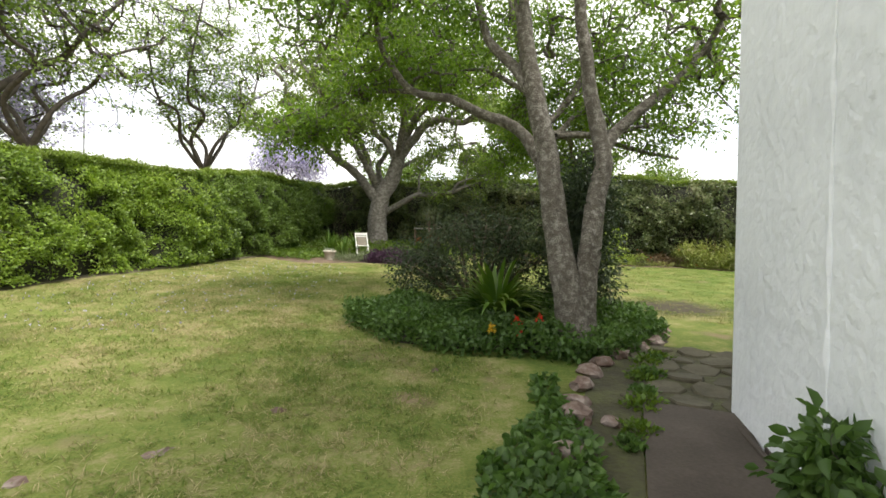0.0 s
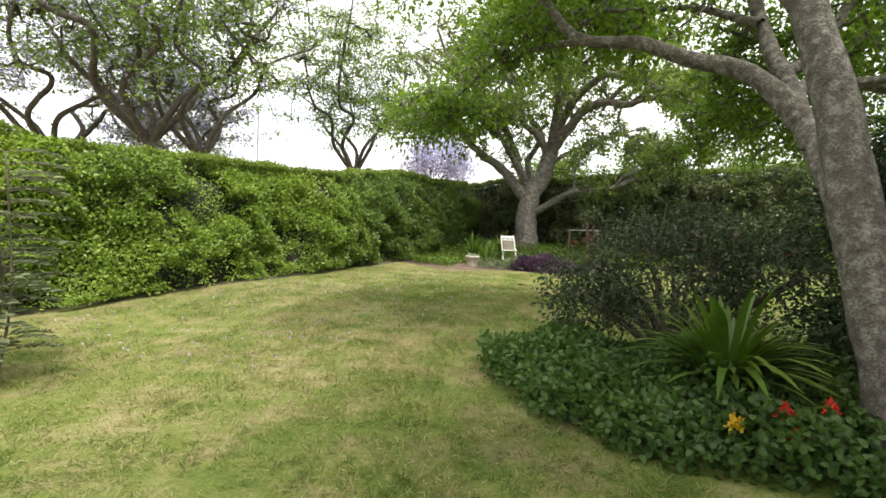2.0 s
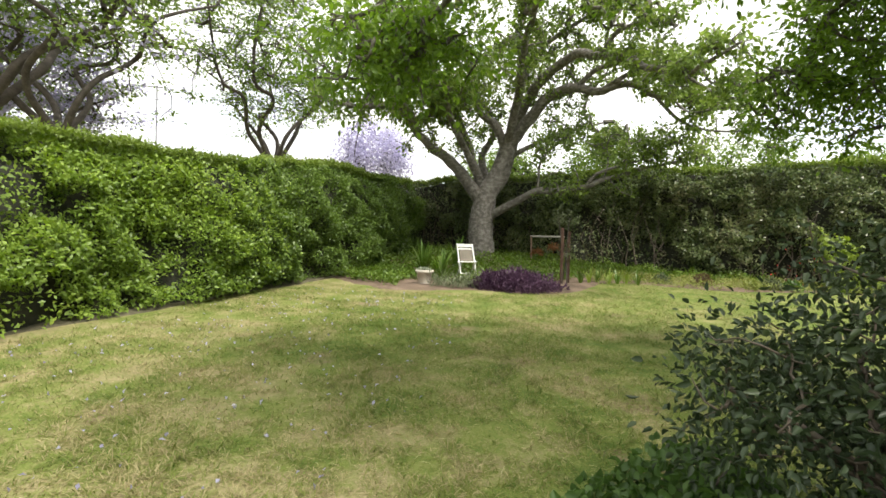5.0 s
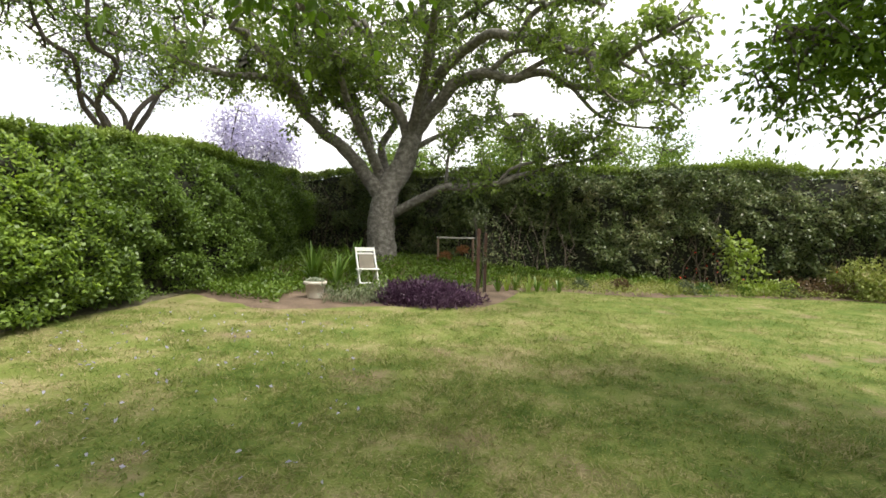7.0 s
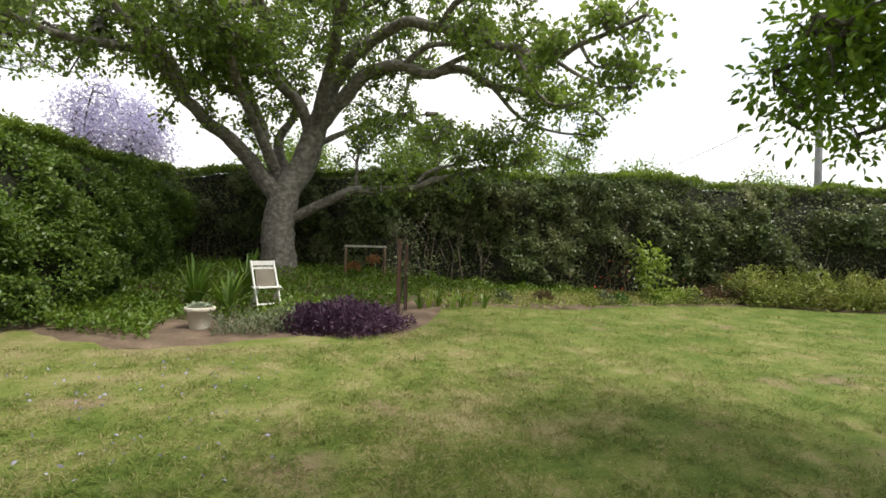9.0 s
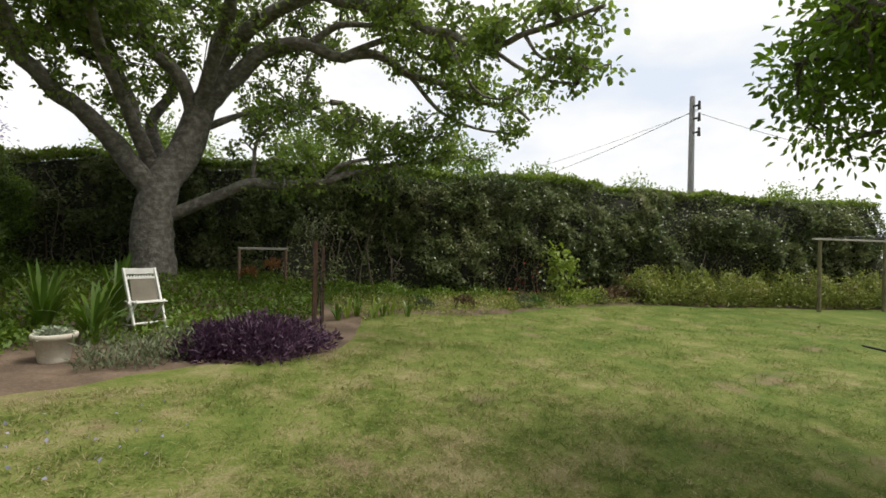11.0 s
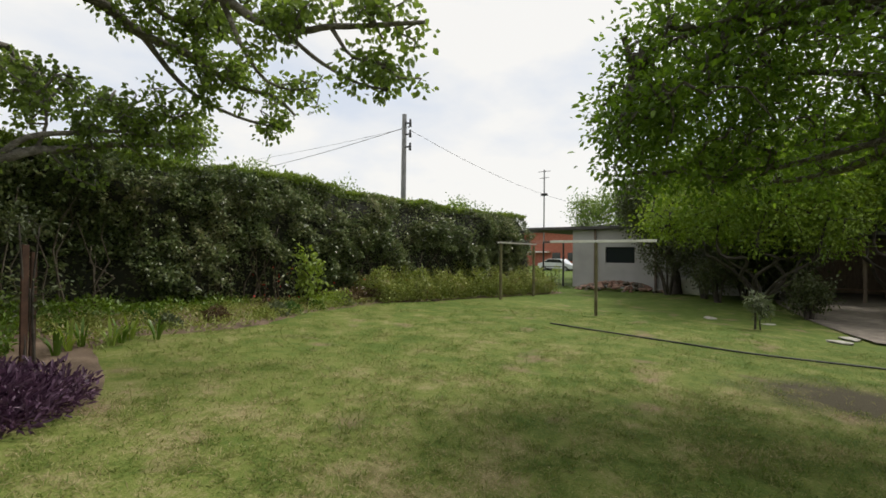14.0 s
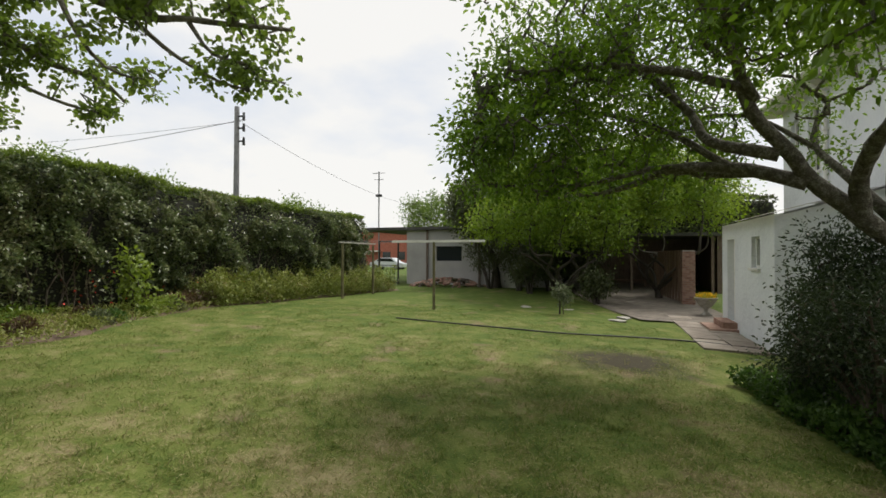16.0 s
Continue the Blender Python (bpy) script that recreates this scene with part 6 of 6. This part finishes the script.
# ---- path, drive and paved things ----
def path():
    t = thing("path", pose(0, 0, 0), "worn concrete and stone path along the house", "path", kind="structure")
    u = Vector((math.cos(radians(-16)), math.sin(radians(-16)), 0))
    v = Vector((-u.y, u.x, 0))
    w = Vector((math.sin(radians(23)), math.cos(radians(23)), 0))
    side = Vector((w.y, -w.x, 0))

    def slab(c, a, b, da, db, lift=0.03, m=M_STONE):
        pts = [c + a * i * da / 2 + b * j * db / 2 for i, j in ((-1, -1), (1, -1), (1, 1), (-1, 1))]
        if m is M_STONED:
            pts = [p + Vector((rng.uniform(-0.045, 0.045), rng.uniform(-0.045, 0.045), 0)) for p in pts]
        vs, fs = [], []
        for p in pts:
            g = float(gz(p.x, p.y))
            vs += [(p.x, p.y, g - 0.05), (p.x, p.y, g + lift)]
        fs = [(1, 3, 5, 7)] + [(2 * i, (2 * i + 2) % 8, (2 * i + 3) % 8, 2 * i + 1) for i in range(4)]
        put(new("paving_slab", mesh_of("paving_slab", vs, fs, m)), t)

    start = Vector((1.68, 3.7, 0))
    slab(start - side * 0.22 - w * 1.0, side, w, 0.42, 4.6, 0.014, M_MOSS)
    slab(start + side * 0.4 + w * 0.95, side, w, 1.35, 2.1, 0.013, M_MOSS)
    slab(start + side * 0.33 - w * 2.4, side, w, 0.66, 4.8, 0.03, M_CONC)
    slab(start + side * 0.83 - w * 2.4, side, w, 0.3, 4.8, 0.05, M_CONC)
    def flagstone(c, r, m):
        """An irregular five- to seven-sided flat stone, its corners rounded off."""
        n = rng.integers(6, 9)
        ang = np.sort((np.arange(n) + rng.uniform(-0.28, 0.28, n)) * 2 * math.pi / n)
        rad = r * rng.uniform(0.86, 1.08, n)
        tilt, lift = rng.uniform(-0.02, 0.02, 2), 0.024 + 0.014 * rng.random()
        vs, fs = [], []
        for ring, (k, h) in enumerate(((1.0, -0.05), (1.0, 0.55), (0.93, 1.0))):
            for q, rr in zip(ang, rad):
                p = c + side * float(math.cos(q) * rr * k * 0.98) + w * float(math.sin(q) * rr * k)
                up = lift * h if ring else -0.05
                vs.append((p.x, p.y, float(gz(p.x, p.y)) + up + (math.cos(q) * tilt[0] + math.sin(q) * tilt[1]) * (ring > 0)))
        for ring in (0, 1):
            for i in range(n):
                fs.append((ring * n + i, ring * n + (i + 1) % n, (ring + 1) * n + (i + 1) % n, (ring + 1) * n + i))
        fs.append(tuple(range(2 * n, 3 * n)))
        put(new("flagstone", mesh_of("flagstone", vs, fs, m)), t)

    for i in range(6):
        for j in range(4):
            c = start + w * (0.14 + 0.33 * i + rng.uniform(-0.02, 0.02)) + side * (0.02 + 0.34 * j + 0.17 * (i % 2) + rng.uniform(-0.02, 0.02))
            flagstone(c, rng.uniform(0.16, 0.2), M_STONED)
    o = Vector((2.26, 3.52, 0))
    for i in range(11):
        for j in range(2):
            c = o + u * (2.9 + 0.62 * i) + v * (2.55 + 0.6 * j)
            slab(c, u, v, 0.6 + rng.uniform(-0.02, 0.01), 0.58 + rng.uniform(-0.02, 0.01), 0.03 + 0.015 * rng.random())


path()
for k in range(15):
    qx, qy = 1.32 + 0.08 * k + rng.uniform(-0.06, 0.06), 3.0 + 0.155 * k + rng.uniform(-0.06, 0.06)
    if k in (2, 3, 7):
        continue
    vp = thing("verge_plant", pose(qx, qy, float(gz(qx, qy)) - 0.005), "low creeping green plant between the stones and the path", "plant", "plants on the path verge")
    tuft(vp, 150, (0, 0, 0), rng.uniform(0.11, 0.19), 0.045, 0.7, M_COVER if k % 3 else M_IVY, "foliage", 0.8, rng.uniform(0.05, 0.1), False)


def drive():
    verts, faces = [], []
    line = [(9.5, 4.6, 1.2), (12.0, 4.3, 1.7), (15.0, 3.9, 2.0), (19, 3.2, 2.3), (26, 1.5, 2.5)]
    p = spline([(x, y, w) for x, y, w in line], 0.5)
    for x, y, w in p:
        for j in range(5):
            yy = y + w * (j / 2 - 1)
            verts.append((x + 0.25 * (yy - y), yy, float(gz(x, yy)) + 0.035))
    for i in range(len(p) - 1):
        for j in range(4):
            faces.append((i * 5 + j, (i + 1) * 5 + j, (i + 1) * 5 + j + 1, i * 5 + j + 1))
    tagged(new("driveway", mesh_of("driveway", verts, faces, M_DRIVE, True)), "pale brown paved drive", "driveway", kind="structure")


drive()
for x, y, s in ((9.6, 6.5, 0.3), (10.3, 6.1, 0.32), (12.4, 8.6, 0.3), (11.8, 7.3, 0.25)):
    rock("stepping_stone", x, y, float(gz(x, y)) - 0.02, (s, s * 0.6, 0.05), "pale flat stepping stone in the lawn", M_PALEW)


def brick_pillar():
    x, y = 14.6, 2.35
    t = thing("brick_pillar", pose(x, y, float(gz(x, y)), 0, 0, -16), "red brick gate pillar at the end of a board fence", "pillar")
    part("mortar_core", box(-0.2, -0.2, -0.1, 0.2, 0.2, 2.02), M_MORTAR, t, "pale mortar")
    one = bpy.data.meshes.new("brick")
    b = box(-0.108, -0.052, -0.033, 0.108, 0.052, 0.033, 0.005)
    b.to_mesh(one)
    b.free()
    one.materials.append(M_BRICK)
    for c in range(26):
        z = -0.02 + 0.078 * c
        turn = c % 2
        for sgn in (-1, 1):
            for off in (-0.112, 0.112):
                ob = put(new("brick", one), t)
                ob.matrix_basis = pose(off, sgn * 0.165, z) if turn else pose(sgn * 0.165, off, z, 0, 0, 90)
            ob = put(new("brick", one), t)
            ob.matrix_basis = pose(sgn * 0.165, 0, z, 0, 0, 90) if turn else pose(0, sgn * 0.165, z)
    f = thing("board_fence", pose(x, y, float(gz(x, y)), 0, 0, -5), "brown upright board fence", "fence")
    for k in range(22):
        part("board", box(0.25 + 0.17 * k, -0.02 + 0.02 * (k % 2), -0.05, 0.41 + 0.17 * k, 0.0 + 0.02 * (k % 2), 2.0 + 0.02 * rng.random(), 0.004), M_FWOOD, f)


brick_pillar()

def carport():
    m = pose(20.5, 3.2, 0.42, 0, 0, -16)
    t = thing("carport", m, "dark timber carport in deep shade", "carport")
    part("back_wall", box(4.6, -4.5, -0.2, 4.8, 3.0, 2.7), M_DWOOD, t)
    part("side_wall", box(0, -4.7, -0.2, 4.6, -4.5, 2.7), M_DWOOD, t)
    part("roof", box(-0.4, -4.9, 2.71, 5.0, 3.2, 2.85), M_ROOF, t)
    for y in (-4.3, -0.8, 2.9):
        part("post", box(-0.06, y - 0.06, -0.2, 0.06, y + 0.06, 2.7), M_DWOOD, t)
    for k in range(3):
        part("bench_plank", box(2.4 + 0.2 * k, -1.8, 0.45, 2.58 + 0.2 * k, 0.6, 0.5), M_FWOOD, t)
    for y in (-1.6, 0.4):
        part("bench_leg", box(2.4, y - 0.05, -0.1, 2.98, y + 0.05, 0.45), M_FWOOD, t)


carport()


def urn():
    x, y = 11.35, 3.3
    t = thing("garden_urn", pose(x, y, float(gz(x, y)) + 0.02), "pale stone urn on a foot with yellow flowers", "urn")
    part("body", lathe([(0.0, 0.0), (0.16, 0.0), (0.17, 0.04), (0.07, 0.1), (0.06, 0.2), (0.16, 0.28), (0.27, 0.42), (0.31, 0.52), (0.33, 0.53), (0.33, 0.56), (0.3, 0.56), (0.27, 0.5), (0.0, 0.48)]), M_PALEW, t)
    tuft(t, 420, (0, 0, 0.48), 0.36, 0.06, 0.6, M_LIME, "leaves", 0.5, 0.18)
    tuft(t, 300, (0, 0, 0.54), 0.34, 0.055, 0.7, M_YELLOW, "flowers", 0.8, 0.17)


urn()

for k in range(110):
    a, q = rng.uniform(0, 2 * math.pi), rng.random() ** 0.6
    x, y = 21.7 + 0.8 * q * math.cos(a), 11.4 + 2.0 * q * math.sin(a)
    rock("rubble_brick", x, y, float(gz(x, y)) + 0.42 * (1 - q * q) - 0.06, (0.17, 0.12, 0.1), "broken red brick on a heap", M_BRICK if k % 3 else M_DRIVE)


# ---- grass ----
def lawn_z(xy):
    return gz(xy[:, 0], xy[:, 1]) - 0.006 + 0.022 * np.sin(xy[:, 0] * 1.3 + 0.7 * xy[:, 1]) * np.sin(xy[:, 1] * 0.9 - 0.4 * xy[:, 0])


def grass(name, label, n, sampler, height, per=10, flat=False, material=None):
    """Tufts of blades, thinner on the worn patch; flat ones lie like cut straw."""
    c = sampler(n)
    lush = 0.55 + 0.9 * np.array([max(0.0, 0.5 + noise.noise(Vector((a * 1.4, b * 1.4, 3)))) for a, b in c])
    worn = np.hypot(c[:, 0] - 4.2, c[:, 1] - 8.15)
    bare = np.array([noise.noise(Vector((a * 0.8, b * 0.8, 9))) + 0.5 * noise.noise(Vector((a * 2.1, b * 2.1, 4))) for a, b in c])
    keep = rng.random(len(c)) < np.clip((worn - 0.35) / 0.6, 0.12, 1) * np.clip(1.5 - 3.0 * bare, 0.3, 1)
    c, lush = c[keep], lush[keep]
    xy = np.repeat(c, per, axis=0) + rng.normal(size=(len(c) * per, 2)) * 0.026
    lush = np.repeat(lush, per)
    n = len(xy)
    P = np.stack([xy[:, 0], xy[:, 1], lawn_z(xy) + (0.014 if flat else 0)], axis=1)
    d = rng.normal(size=(n, 3)) * np.array((1.0, 1.0, 0.1 if flat else 0.15)) + np.array((0, 0, 0.08 if flat else 0.62))
    ob = leaf_object(name, P, d, rng.normal(size=(n, 3)) * 0.25 + np.array((0, 0, 1.0)), height * rng.uniform(0.45, 1.4, n) * lush, 0.004 if flat else 0.0068, material or M_BLADE, None, False, 0.1, 0.2)
    tagged(ob, label, "grass", kind="stuff")


LAWN = [(-7.2, 2.2), (-7.0, 6.0), (-6.5, 9.0), (-5.9, 11.6), (-5.1, 14.6), (-3.3, 14.2), (-1.2, 14.4), (0.2, 15.3), (1.5, 17.1), (4.5, 17.0), (7, 17.3), (9.5, 17.3), (12, 16.3), (12, 10), (8.5, 6.0), (5.0, 6.2), (3.2, 7.3), (0.4, 7.5), (-0.8, 7.4), (-1.1, 6.6), (-0.5, 5.5), (0.4, 4.9), (0.9, 4.3), (0.2, 2.8), (0.0, 0.5), (-6, 0.5)]


def thick_sampler(poly, cx, cy, sx, sy):
    """Points of an outline, thickest round one place and thinning smoothly outward."""
    inner = poly_sampler(poly)

    def draw(n):
        q = inner(n * 2)
        w = np.exp(-0.5 * (((q[:, 0] - cx) / sx) ** 2 + ((q[:, 1] - cy) / sy) ** 2))
        return q[rng.random(len(q)) < w][:n]
    return draw


grass("lawn_grass", "short mown grass with dry straw-coloured blades", 30000, poly_sampler(LAWN), 0.05, 8)
grass("lawn_grass", "short mown grass in thick green tufts", 36000, thick_sampler(LAWN, -1.6, 8.0, 3.4, 4.4), 0.062)
grass("cut_straw", "dry straw clippings lying on the lawn", 9000, thick_sampler(LAWN, -1.6, 8.0, 3.2, 4.2), 0.09, 1, True, M_STRAW)
